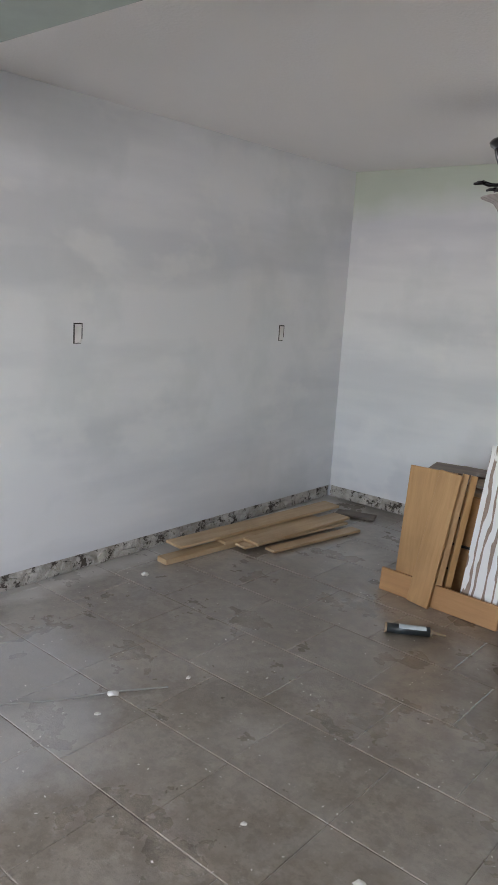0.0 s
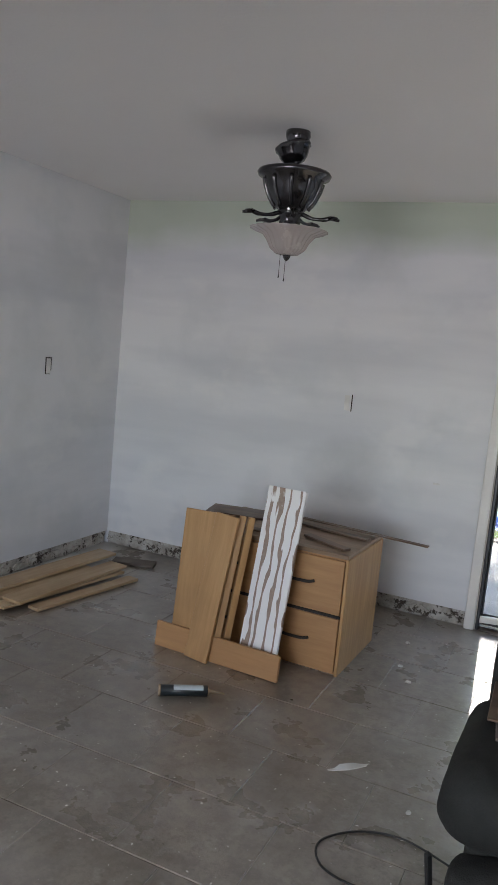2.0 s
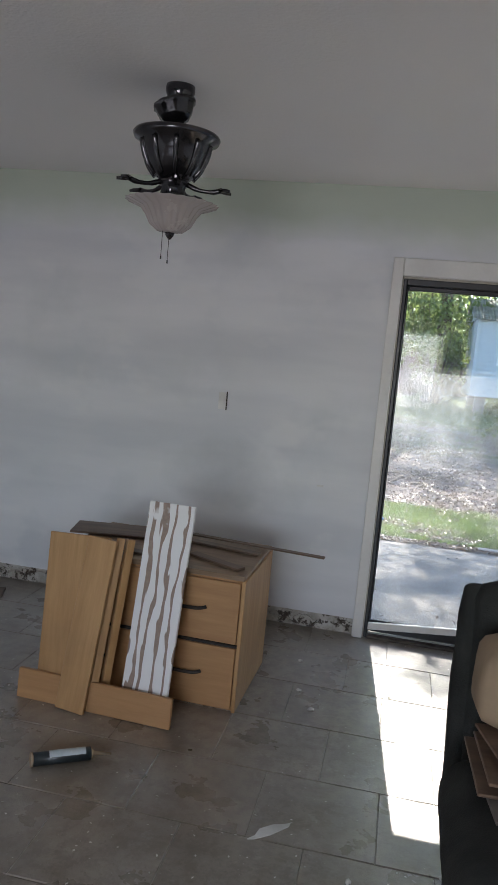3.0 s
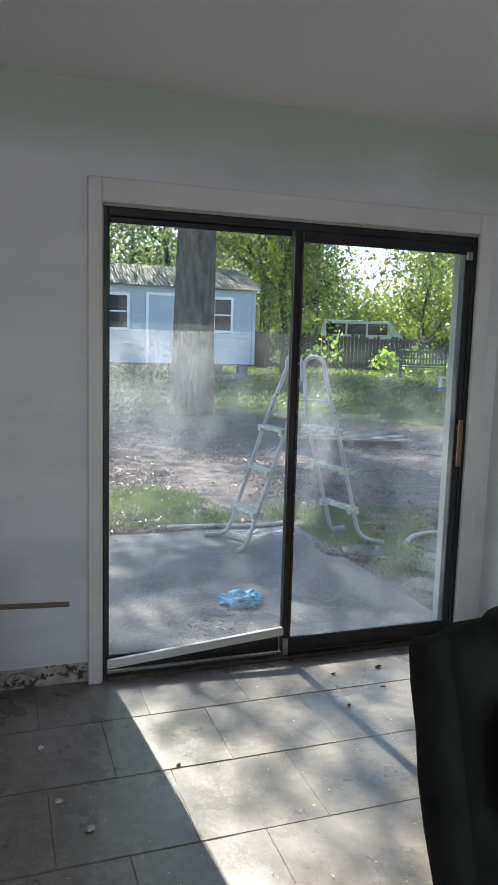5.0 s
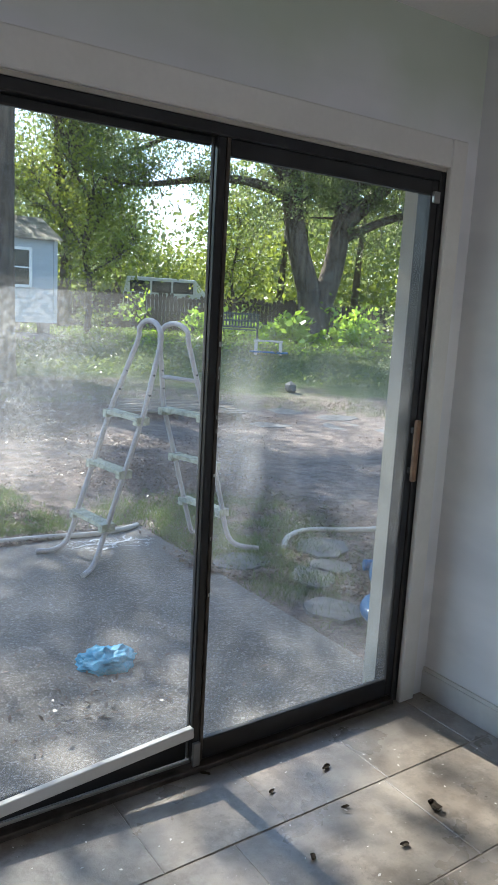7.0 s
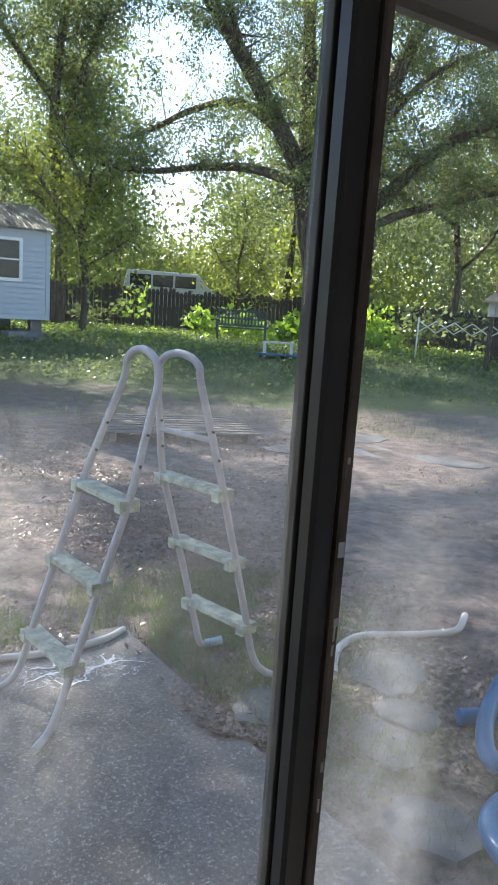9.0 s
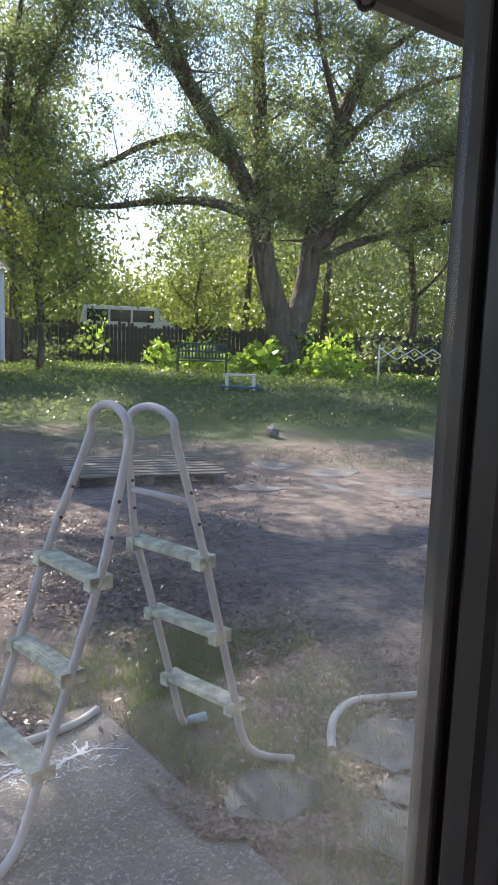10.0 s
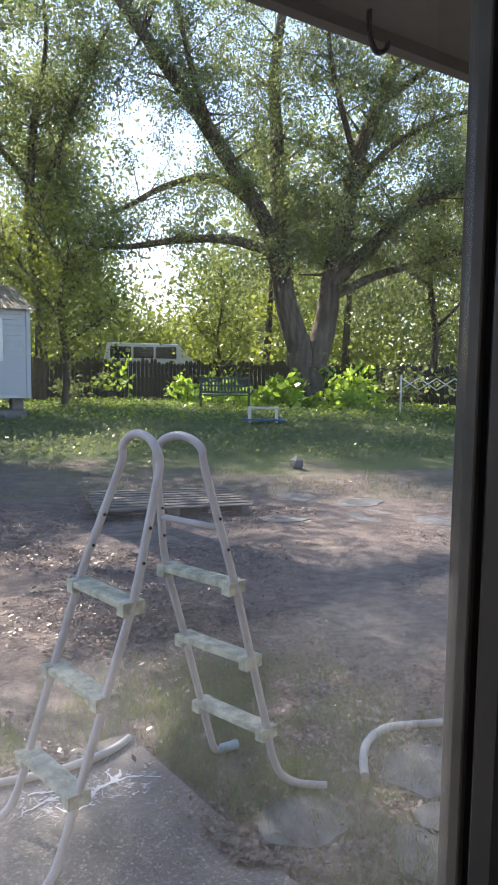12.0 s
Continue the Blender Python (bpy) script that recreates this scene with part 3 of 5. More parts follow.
bar("frame_head", (X0 + 0.02, 0.002, DT - 0.035, X1 - 0.03, 0.11, DT), M_BLACK, door)
bar("track_sill", (X0 + 0.02, -0.012, -0.004, X1 - 0.03, 0.13, 0.018), M_BRONZE, door)
bar("track_rail", (X0 + 0.02, 0.028, 0.018, X1 - 0.03, 0.034, 0.03), M_ALU, door)
# fixed panel, outer track
PX0 = X0 + 0.02
bar("fixed_panel_stile", (PX0, 0.036, 0.03, PX0 + 0.012, 0.056, DT - 0.035), M_BLACK, door)
bar("fixed_panel_stile", (0.8550, 0.036, 0.03, 0.8690, 0.050, DT - 0.035), M_BLACK, door)
bar("fixed_panel_head", (PX0 + 0.012, 0.036, DT - 0.06, 0.8430, 0.056, DT - 0.035), M_BLACK, door)
bar("fixed_panel_bottom_rail", (PX0 + 0.012, 0.036, 0.03, 0.8430, 0.056, 0.10), M_BLACK, door)
pane_l = bar("pane", (PX0 + 0.008, 0.043, 0.09, 0.8480, 0.0475, DT - 0.05), M_GLASS_L, door, 0.0005, "hazy pane, filmed over below head height")
# sliding panel, inner track
bar("sliding_panel_stile", (0.8475, 0.008, 0.03, 0.8770, 0.030, DT - 0.035), M_BLACK, door)
bar("sliding_panel_stile_ridge", (0.8770, 0.004, 0.03, 0.8890, 0.030, DT - 0.035), M_BRONZE, door, 0.002, "worn bronze stile edge with chipped paint")
chips = random.Random(6)
for zz in (0.62, 0.81, 1.02, 1.16, 1.205, 1.33, 1.345, 1.36, 1.43, 1.52):
    bar("paint_chip", (0.8790 + chips.uniform(-0.001, 0.003), 0.0032, zz, 0.8820 + chips.uniform(0.001, 0.005), 0.0045, zz + chips.uniform(0.004, 0.018)), M_ALU, door, 0.0004, "bare metal where paint chipped off")
bar("seal_strip", (0.8490, 0.036, 0.03, 0.8548, 0.052, DT - 0.035), M_GASKET, door, 0.001, "grey weathered seal strip")
bar("sliding_panel_stile", (1.754, 0.008, 0.03, X1 - 0.03, 0.034, DT - 0.035), M_BLACK, door)
bar("sliding_panel_head", (0.8890, 0.008, DT - 0.085, 1.754, 0.034, DT - 0.035), M_BLACK, door)
bar("sliding_panel_bottom_rail", (0.8890, 0.008, 0.03, 1.754, 0.034, 0.105), M_BLACK, door)
pane_r = bar("pane", (0.8830, 0.020, 0.095, 1.759, 0.0245, DT - 0.08), M_GLASS_R, door, 0.0005, "smeared dirty pane")
pane_l.visible_shadow = False
pane_r.visible_shadow = False
bar("mullion_cap", (0.849, -0.004, 0.02, 0.875, 0.012, 0.105), M_ALU, door, 0.002, "bare aluminium end cap")
pull = bar("door_pull", (1.758, -0.026, 0.93, 1.782, -0.004, 1.17), M_HANDLE, door, 0.006, "brown wooden pull")
bar("pull_mount", (1.760, -0.006, 0.96, 1.780, 0.014, 0.985), M_BLACK, door, 0.002)
bar("pull_mount", (1.760, -0.006, 1.115, 1.780, 0.014, 1.14), M_BLACK, door, 0.002)
bar("latch_keeper", (X1 - 0.06, -0.004, 1.96, X1 - 0.03, 0.012, 2.0), M_ALU, door, 0.002)

strip = bar("loose_threshold_strip", (-0.44, -0.012, -0.02, 0.44, 0.012, 0.02), M_TRIM, None, 0.003)
strip.matrix_world = pose(0.415, 0.018, 0.103, 0, -4.9, 0)
tagged(strip, "loose white metal trim strip slanting across the door's foot", "trim strip")

# ---- the rest comes space by space ----
# ---- things in the room ----
# wall outlets cut open in the drywall
def outlet_hole(at, rz, flip=1):
    o = thing("outlet_cutout", "outlet cut-out in drywall, its dark depth drawn as bars", "outlet hole", at, rz, group="outlet cut-outs")
    edges_ = 4 if flip > 0 else 1
    # near-black bars on the wall paint the shade inside the cut
    for nm, b in (("cut_edge", (-0.029, -0.0035, -0.055, -0.022, 0.0, 0.055)), ("cut_edge", (-0.022, -0.003, 0.048, 0.029, 0.0, 0.055)), ("cut_edge", (0.024, -0.003, -0.03, 0.029, 0.0, 0.048)), ("cut_edge", (-0.022, -0.003, -0.055, 0.018, 0.0, -0.051)))[:edges_]:
        bar(nm, (min(flip * b[0], flip * b[3]), *b[1:3], max(flip * b[0], flip * b[3]), *b[4:]), M_DARKLINE, o, 0.0008)
    bar("patch", (-0.022 if flip > 0 else -0.024, -0.0015, -0.051, 0.024 if flip > 0 else 0.022, 0.0, 0.048), M_CHIP, o, 0.0005)
    return o


outlet_hole((WEST, -2.55, 1.36), 90)
outlet_hole((WEST, -0.79, 1.35), 90)
outlet_hole((-0.985, 0.0, 1.295), 0, -1)
bx = thing("outlet_box", "bare grey electrical box with wires in the wall", "outlet box", (EAST, -0.36, 1.27), -90)
bar("box_rim", (-0.03, -0.006, -0.055, 0.03, 0.0, 0.055), M_CHIP, bx, 0.002)
bar("socket", (-0.016, -0.012, -0.042, 0.016, -0.006, 0.042), M_DARKLINE, bx, 0.002)
for zz in (-0.035, 0.03):
    bar("wire_end", (-0.024, -0.016, zz, 0.02, -0.010, zz + 0.008), M_WHITE, bx, 0.002)
bar("nail_tear", (-0.02, -0.003, -0.006, 0.02, 0.0, 0.006), M_CHIP, tagged(thing("torn_patch", "small torn patch of wall paper face", "wall patch", (-0.36, 0.0, 0.86), 0)), 0.001)

# ceiling fan without its blades
fan = thing("ceiling_fan", "dark pewter ceiling fan without blades, bowl light, hanging askew", "ceiling fan", (-0.90, -1.46, 2.0))
FZ = 2.0
fan.scale = (0.9, 0.9, 1.0)
bm = bmesh.new()
lathe(bm, [(0.06, CEIL - FZ), (0.062, CEIL - FZ - 0.02), (0.05, CEIL - FZ - 0.05), (0.035, CEIL - FZ - 0.075)], 24)
part("ceiling_bracket", bm, M_PEWTER, fan)
bm = bmesh.new()
lathe(bm, [(0.088, 0.045), (0.09, 0.035), (0.082, 0.03), (0.07, 0.0), (0.05, -0.025), (0.03, -0.03)], 40, pose(-0.012, 0, 0.455, 0, -14, 0), 0.025, 10)
part("canopy", bm, M_PEWTER, fan, "fluted canopy slipped askew")
bm = bmesh.new()
lathe(bm, [(0.05, 0.405), (0.10, 0.398), (0.178, 0.385), (0.185, 0.375), (0.178, 0.362), (0.150, 0.350), (0.138, 0.31), (0.116, 0.265), (0.088, 0.232), (0.06, 0.215)], 60)
part("motor_housing", bm, M_PEWTER, fan)
for k in range(10):
    a = 2 * math.pi * k / 10
    bm = bmesh.new()
    tube(bm, smooth_path([(0.150, 0, 0.348), (0.139, 0, 0.31), (0.118, 0, 0.265), (0.086, 0, 0.228)], 3), [0.011] * 4 + [0.009] * 6, 8)
    o = part("housing_rib", bm, M_PEWTER, fan)
    o.matrix_local = pose(0, 0, 0, 0, 0, math.degrees(a))
bm = bmesh.new()
lathe(bm, [(0.062, 0.225), (0.062, 0.20), (0.05, 0.19), (0.056, 0.15), (0.06, 0.13)], 28, None, 0.05, 8)
part("switch_housing", bm, M_PEWTER, fan)
for k in range(5):
    bm = bmesh.new()
    tube(bm, smooth_path([(0.06, 0, 0.205), (0.11, 0, 0.188), (0.17, 0, 0.185), (0.21, 0, 0.195)], 4), [0.010] * 4 + [0.008] * 4 + [0.010] * 5, 8)
    for s in (-1, 1):
        tube(bm, [(0.195, 0, 0.192), (0.225, 0.022 * s, 0.19), (0.245, 0.026 * s, 0.187)], [0.009, 0.008, 0.006], 6)
    o = part("blade_arm", bm, M_PEWTER, fan)
    o.matrix_local = pose(0, 0, 0, 0, 0, 72 * k + 8)
bm = bmesh.new()
lathe(bm, [(0.02, 0.022), (0.055, 0.026), (0.088, 0.05), (0.108, 0.085), (0.130, 0.110), (0.190, 0.130), (0.195, 0.134), (0.186, 0.136), (0.15, 0.122), (0.06, 0.125)], 144, None, 0.028, 24)
part("glass_bowl", bm, M_FROST, fan, "ribbed frosted glass bowl")
bm = bmesh.new()
lathe(bm, [(0.004, -0.004), (0.012, 0.004), (0.018, 0.012), (0.021, 0.024)], 16)
part("finial", bm, M_PEWTER, fan)
for dx, ln in ((-0.022, 0.07), (0.008, 0.085)):
    bm = bmesh.new()
    tube(bm, [(dx, -0.03, 0.03), (dx, -0.03, 0.0 - ln)], 0.0014, 6)
    tube(bm, [(dx, -0.03, -ln), (dx, -0.03, -ln - 0.012)], 0.003, 6)
    part("pull_chain", bm, M_PEWTER, fan)

# drawer cabinet
cab = thing("drawer_cabinet", "honey maple laminate drawer cabinet with dusty top", "cabinet", (-0.535, -1.165, 0), -1.5)
CW, CD, CH = 0.87, 0.57, 0.625
bm = bmesh.new()
box(bm, -CW, 0.0, 0.0, 0.0, CD, CH - 0.022)
soften(bm, 0.002)
part("body", bm, M_MAPLE_X, cab)
bm = bmesh.new()
box(bm, -CW - 0.005, -0.012, CH - 0.022, 0.005, CD, CH)
soften(bm, 0.003)
part("top", bm, M_TOPWOOD, cab, "worn brown top edge")
bar("side_panel", (-0.004, -0.02, 0.0, 0.012, CD, CH - 0.022), M_MAPLE, cab, 0.002)
for col in range(2):
    for row in range(2):
        xa, za = -0.43 * (col + 1) - 0.004, 0.012 + 0.298 * row
        d = bar("drawer_front", (xa + 0.004, -0.019, za + 0.004, xa + 0.424, -0.001, za + 0.282), M_MAPLE_X, cab, 0.002)
        bm = bmesh.new()
        tube(bm, smooth_path([(xa + 0.11, -0.02, za + 0.155), (xa + 0.15, -0.038, za + 0.150), (xa + 0.24, -0.038, za + 0.150), (xa + 0.275, -0.02, za + 0.155)], 4), 0.008, 8)
        hd = part("drawer_pull", bm, M_DARKLINE, d, "dark arched pull")
    # dark strip paints the shade between upper and lower drawer
    bar("drawer_gap", (-0.43 * (col + 1), -0.0135, 0.296, -0.43 * col - 0.006, -0.0005, 0.308), M_DARKLINE, cab, 0.0005)


def leaning(name, label, foot, top, width, thick, material, roll=0.0, category="board"):
    """A board leaning from foot to top (centres of its lower and upper ends)."""
    f, t = Vector(foot), Vector(top)
    up = (t - f).normalized()
    side = Vector((1, roll, 0))
    side = (side - up * side.dot(up)).normalized()
    nrm = side.cross(up)
    m = Matrix((side, nrm, up)).transposed().to_4x4()
    m.translation = (f + t) / 2
    o = board(name, material, None, (width, thick, (t - f).length), m)
    return tagged(o, label, category, "boards leaning on the cabinet")


leaning("leaning_board", "wide honey maple board leaning on a cabinet", (-1.24, -1.375, 0.05), (-1.262, -1.275, 0.735), 0.29, 0.018, M_MAPLE, -0.08)
leaning("leaning_board", "narrow honey maple board with a knot, leaning", (-1.195, -1.435, 0.004), (-1.14, -1.315, 0.745), 0.135, 0.018, M_MAPLE, -0.1)
leaning("leaning_board", "maple board on edge, leaning", (-1.118, -1.40, 0.004), (-1.075, -1.275, 0.745), 0.035, 0.02, M_MAPLE, 0.5)
leaning("leaning_board", "thin maple strip, leaning", (-1.088, -1.345, 0.004), (-1.045, -1.235, 0.735), 0.034, 0.03, M_MAPLE, 0.9)
leaning("low_rail_board", "low honey maple rail standing on edge on the tiles", (-1.105, -1.405, 0.001), (-1.105, -1.393, 0.131), 0.72, 0.02, M_MAPLE_X, -0.06)
leaning("peeled_board", "white-faced board with paint peeled in long streaks", (-0.888, -1.385, 0.004), (-0.875, -1.20, 0.91), 0.215, 0.018, M_PEEL, -0.12)

for lab, c, rz, sz, rx in (("long thin brown slat lying across a cabinet top", (-0.66, -0.70, 0.646), -5, (0.86, 0.035, 0.008), 0.8), ("thin brown slat on a cabinet top", (-0.84, -0.76, 0.636), -12, (0.62, 0.05, 0.008), 0), ("brown offcut on a cabinet top", (-0.70, -1.03, 0.633), -28, (0.30, 0.055, 0.012), 0), ("brown panel offcut on a cabinet top", (-1.30, -0.76, 0.637), 12, (0.42, 0.22, 0.01), 0), ("brown slat on a cabinet top", (-1.16, -1.05, 0.633), -10, (0.5, 0.05, 0.01), 0)):
    o = board("wood_slat", M_SLAT, None, sz, pose(*c, 0, rx, rz))
    tagged(o, lab, "slat", "slats on the cabinet")

# caulk tube
tb = thing("caulk_tube", "used black caulk cartridge with a pale label lying on tiles", "caulk tube", (-1.05, -1.80, 0.026), 33)
bm = bmesh.new()
tube(bm, [(-0.11, 0, 0), (0.105, 0, 0)], 0.025, 20)
part("cartridge", bm, M_TUBE, tb)
bm = bmesh.new()
for k in range(14):
    a = math.radians(30 + 8 * k)
    b = math.radians(30 + 8 * (k + 1))
    p = [bm.verts.new((x, -0.0256 * math.cos(q), 0.0256 * math.sin(q))) for x, q in ((-0.05, a), (0.085, a), (0.085, b), (-0.05, b))]
    bm.faces.new(p)
part("label", bm, M_LABEL, tb)
bm = bmesh.new()
tube(bm, [(0.105, 0, 0), (0.112, 0, 0), (0.116, 0, 0), (0.185, 0, -0.012)], [0.024, 0.02, 0.009, 0.004], 14)
part("nozzle", bm, M_CARD, tb)
bm = bmesh.new()
tube(bm, [(-0.118, 0, 0), (-0.108, 0, 0)], 0.0262, 20)
part("end_cap", bm, M_CARD, tb)

# planks on the floor by the wall
for lab, a, b, z, w, th, rx in (
    ("long pale plank on a pile on the floor", (-2.62, -1.93), (-2.47, -0.42), 0.075, 0.15, 0.018, 0.6),
    ("pale plank on a pile on the floor", (-2.37, -1.48), (-2.30, -0.53), 0.052, 0.14, 0.018, 0.4),
    ("narrow plank lying on the floor tiles", (-2.26, -1.42), (-2.13, -0.60), 0.012, 0.085, 0.018, 0),
    ("plank lying on the floor tiles", (-2.40, -1.55), (-2.26, -0.58), 0.030, 0.10, 0.016, 0),
    ("short thick plank end on the floor", (-2.56, -2.08), (-2.50, -1.45), 0.018, 0.09, 0.034, 0),
    ("grey plank offcut on the floor", (-2.46, -0.36), (-2.18, -0.26), 0.012, 0.12, 0.02, 0),
    ("plank under a pile on the floor", (-2.52, -1.62), (-2.42, -0.7), 0.048, 0.12, 0.02, 0),
):
    ax, ay = a
    bx_, by_ = b
    ln = math.hypot(bx_ - ax, by_ - ay)
    m = pose((ax + bx_) / 2, (ay + by_) / 2, z, rx, 0, math.degrees(math.atan2(-(bx_ - ax), by_ - ay)))
    o = board("plank", M_PALE if "grey" not in lab else M_PALLET, None, (w, ln, th), m)
    tagged(o, lab, "plank", "plank pile")

# cable loop on the floor
bm = bmesh.new()
tube(bm, smooth_path([(0.26, -2.33, 0.012), (0.08, -2.26, 0.006), (-0.07, -2.30, 0.006), (-0.17, -2.42, 0.006), (-0.13, -2.53, 0.006), (0.0, -2.56, 0.006), (0.12, -2.49, 0.006), (0.30, -2.44, 0.012)], 8), 0.0038, 8)
tagged(part("cable", bm, M_CABLE), "thin black power cable looped on the tiles", "cable")

# recliner
rec = thing("recliner", "overstuffed charcoal fabric recliner armchair, worn", "recliner", (0.255, -2.98, 0), 0)


def cushion(name, b, bulge, parent, label="", m=None, cuts=5, mat=M_FABRIC):
    """A stuffed block with rounded, slightly sagging faces."""
    bm = bmesh.new()
    x0, y0, z0, x1, y1, z1 = b
    bmesh.ops.create_cube(bm, size=1.0)
    bmesh.ops.subdivide_edges(bm, edges=bm.edges[:], cuts=cuts, use_grid_fill=True)
    c = Vector(((x0 + x1) / 2, (y0 + y1) / 2, (z0 + z1) / 2))
    h = Vector(((x1 - x0) / 2, (y1 - y0) / 2, (z1 - z0) / 2))
    r = min(h) * bulge
    for v in bm.verts:
        p = v.co * 2
        q = Vector(p)
        inner = Vector([max(-1 + r / h[i], min(1 - r / h[i], p[i])) * h[i] for i in range(3)])
        d = Vector([p[i] * h[i] for i in range(3)]) - inner
        co = inner + (d.normalized() * r if d.length > 1e-6 else d)
        co += 0.010 * noise.noise_vector(5 * (co + c))
        v.co = c + co
        if m is not None:
            v.co = m @ v.co
    for f in bm.faces:
        f.smooth = True
    return part(name, bm, mat, parent, label)


cushion("arm", (-0.02, 0.02, 0.475, 0.25, 0.60, 0.66), 0.95, rec, cuts=9)
cushion("arm", (0.72, 0.02, 0.475, 0.99, 0.60, 0.66), 0.95, rec, cuts=9)
cushion("side_panel", (0.05, 0.09, 0.04, 0.22, 0.80, 0.50), 0.4, rec)
cushion("side_panel", (0.75, 0.09, 0.04, 0.95, 0.80, 0.50), 0.4, rec)
cushion("footrest", (0.03, -0.03, 0.26, 0.94, 0.14, 0.47), 0.8, rec, cuts=9)
cushion("footrest", (0.03, -0.045, 0.04, 0.955, 0.13, 0.27), 0.6, rec, cuts=9)
cushion("seat", (0.21, 0.06, 0.30, 0.76, 0.74, 0.53), 0.5, rec)
back_m = Matrix.Translation((0, 0.72, 0.40)) @ pose(0, 0, 0, -20) @ Matrix.Translation((0, -0.72, -0.40))
cushion("backrest", (0.055, 0.62, 0.34, 0.90, 0.82, 1.05), 0.75, rec, m=back_m, cuts=9)
cushion("head_pillow", (0.12, 0.55, 0.62, 0.84, 0.80, 1.075), 0.9, rec, m=back_m, cuts=9)
cushion("backrest_wing", (0.02, 0.67, 0.34, 0.12, 0.79, 1.03), 0.8, rec, m=back_m, cuts=7)
cushion("base", (0.05, 0.12, 0.0, 0.92, 0.78, 0.10), 0.3, rec)
bar("recline_lever", (0.028, 0.07, 0.30, 0.046, 0.09, 0.43), M_CABLE, rec, 0.008, "black plastic lever", pose(0, 0, 0, 0, -8, 0))

for k, (cx, cy, rz, ln, w) in enumerate([(0.60, -2.54, 6, 0.52, 0.30), (0.59, -2.50, 2, 0.54, 0.26), (0.62, -2.55, 10, 0.50, 0.30), (0.60, -2.50, 3, 0.52, 0.24), (0.63, -2.47, 8, 0.50, 0.26), (0.60, -2.44, 14, 0.50, 0.2)]):
    o = board("flooring_plank", M_SLAT if k % 2 else M_PALLET, None, (ln, w, 0.008), pose(cx - 0.02, cy, 0.667 + 0.0125 * k, 0, 0, rz))
    tagged(o, "dark laminate plank stacked across a recliner's arms", "plank", "planks on the recliner")
cushion("paper_bag", (0.31, -2.47, 0.738, 0.70, -2.25, 0.945), 0.5, None, mat=M_PAPERBAG)
tagged(bpy.data.objects["paper_bag"], "crumpled brown paper bag on planks on a recliner", "paper bag")

# crumbs, chips and leaves on the floor
crumbs = random.Random(11)


def chip(at, r, material, name, label, flat=0.35):
    bm = bmesh.new()
    bmesh.ops.create_icosphere(bm, subdivisions=1, radius=1.0)
    for v in bm.verts:
        v.co = Vector((v.co.x * r * crumbs.uniform(0.7, 1.3), v.co.y * r * crumbs.uniform(0.5, 1.0), v.co.z * r * flat))
    o = part(name, bm, material)
    o.matrix_world = pose(at[0], at[1], at[2] + r * flat * 0.9, 0, 0, crumbs.uniform(0, 360))
    return tagged(o, label, "debris", "debris on the floor")


for x, y, r in ((-0.35, -3.35, 0.022), (-2.48, -2.28, 0.03), (-1.62, -3.22, 0.03), (-1.55, -3.35, 0.015), (-0.2, -1.02, 0.02), (-0.32, -0.5, 0.02), (-0.28, -0.85, 0.018), (0.05, -2.1, 0.015), (-0.75, -3.4, 0.012), (-1.5, -2.9, 0.014)):
    chip((x, y, 0.0), r, M_CHIP, "plaster_chip", "small white plaster chip on the floor tiles")
for x, y, r in ((0.95, -0.52, 0.02), (1.43, -0.55, 0.03), (1.22, -0.62, 0.018), (1.18, -0.40, 0.015), (1.02, -0.22, 0.014), (1.26, -0.21, 0.02), (0.88, -0.03, 0.02), (1.05, -1.3, 0.012), (0.15, -0.75, 0.01), (-0.62, -1.55, 0.012)):
    bm = bmesh.new()
    ln, wd, cu = r * crumbs.uniform(0.7, 1.1), r * crumbs.uniform(0.4, 0.75), crumbs.uniform(0.2, 0.5)
    rows = []
    for i in range(7):
        u = i / 6 * 2 - 1
        w = wd * (1 - u * u) ** 0.6 * crumbs.uniform(0.7, 1.2) + 0.0006
        rows.append([bm.verts.new((u * ln, s * w + 0.2 * wd * math.sin(3 * u), 0.002 + cu * wd * (s * s) + 0.25 * r * u * u * cu)) for s in (-1, -0.4, 0.4, 1)])
    for p, q in zip(rows, rows[1:]):
        for i in range(3):
            bm.faces.new((p[i], p[i + 1], q[i + 1], q[i]))
    bmesh.ops.solidify(bm, geom=bm.faces[:], thickness=0.0008)
    o = part("dead_leaf", bm, M_DEADLEAF)
    o.matrix_world = pose(x, y, 0.001, 0, 0, crumbs.uniform(0, 360))
    tagged(o, "curled dark dead leaf on the floor tiles", "debris", "debris on the floor")
pts = []
for _ in range(1500):
    x, y = crumbs.uniform(-2.7, 1.9), crumbs.uniform(-4.6, -0.02)
    pts.append((x, y, 0.004 + crumbs.uniform(0, 0.002)))
rng = np.random.default_rng(4)
o = quads("floor_grit", pts, rng.uniform(0.002, 0.007, len(pts)), M_CHIP, rng, upright=6.0)
tagged(o, "fine pale plaster grit scattered on the tiles", "grit", kind="stuff")
bm = bmesh.new()
k = 12
ring = [(-0.22 + 0.085 * math.cos(2 * math.pi * q / k) * crumbs.uniform(0.6, 1.2), -1.93 + 0.065 * math.cos(2 * math.pi * q / k) + 0.03 * math.sin(2 * math.pi * q / k) * crumbs.uniform(0.5, 1.2)) for q in range(k)]
lo, hi = [bm.verts.new((x, y, 0.0)) for x, y in ring], [bm.verts.new((x, y, 0.002)) for x, y in ring]
bm.faces.new(hi)
for q in range(k):
    bm.faces.new((lo[q], lo[(q + 1) % k], hi[(q + 1) % k], hi[q]))
tagged(part("paper_scrap", bm, M_CHIP), "torn pale paper scrap on the tiles", "paper scrap")
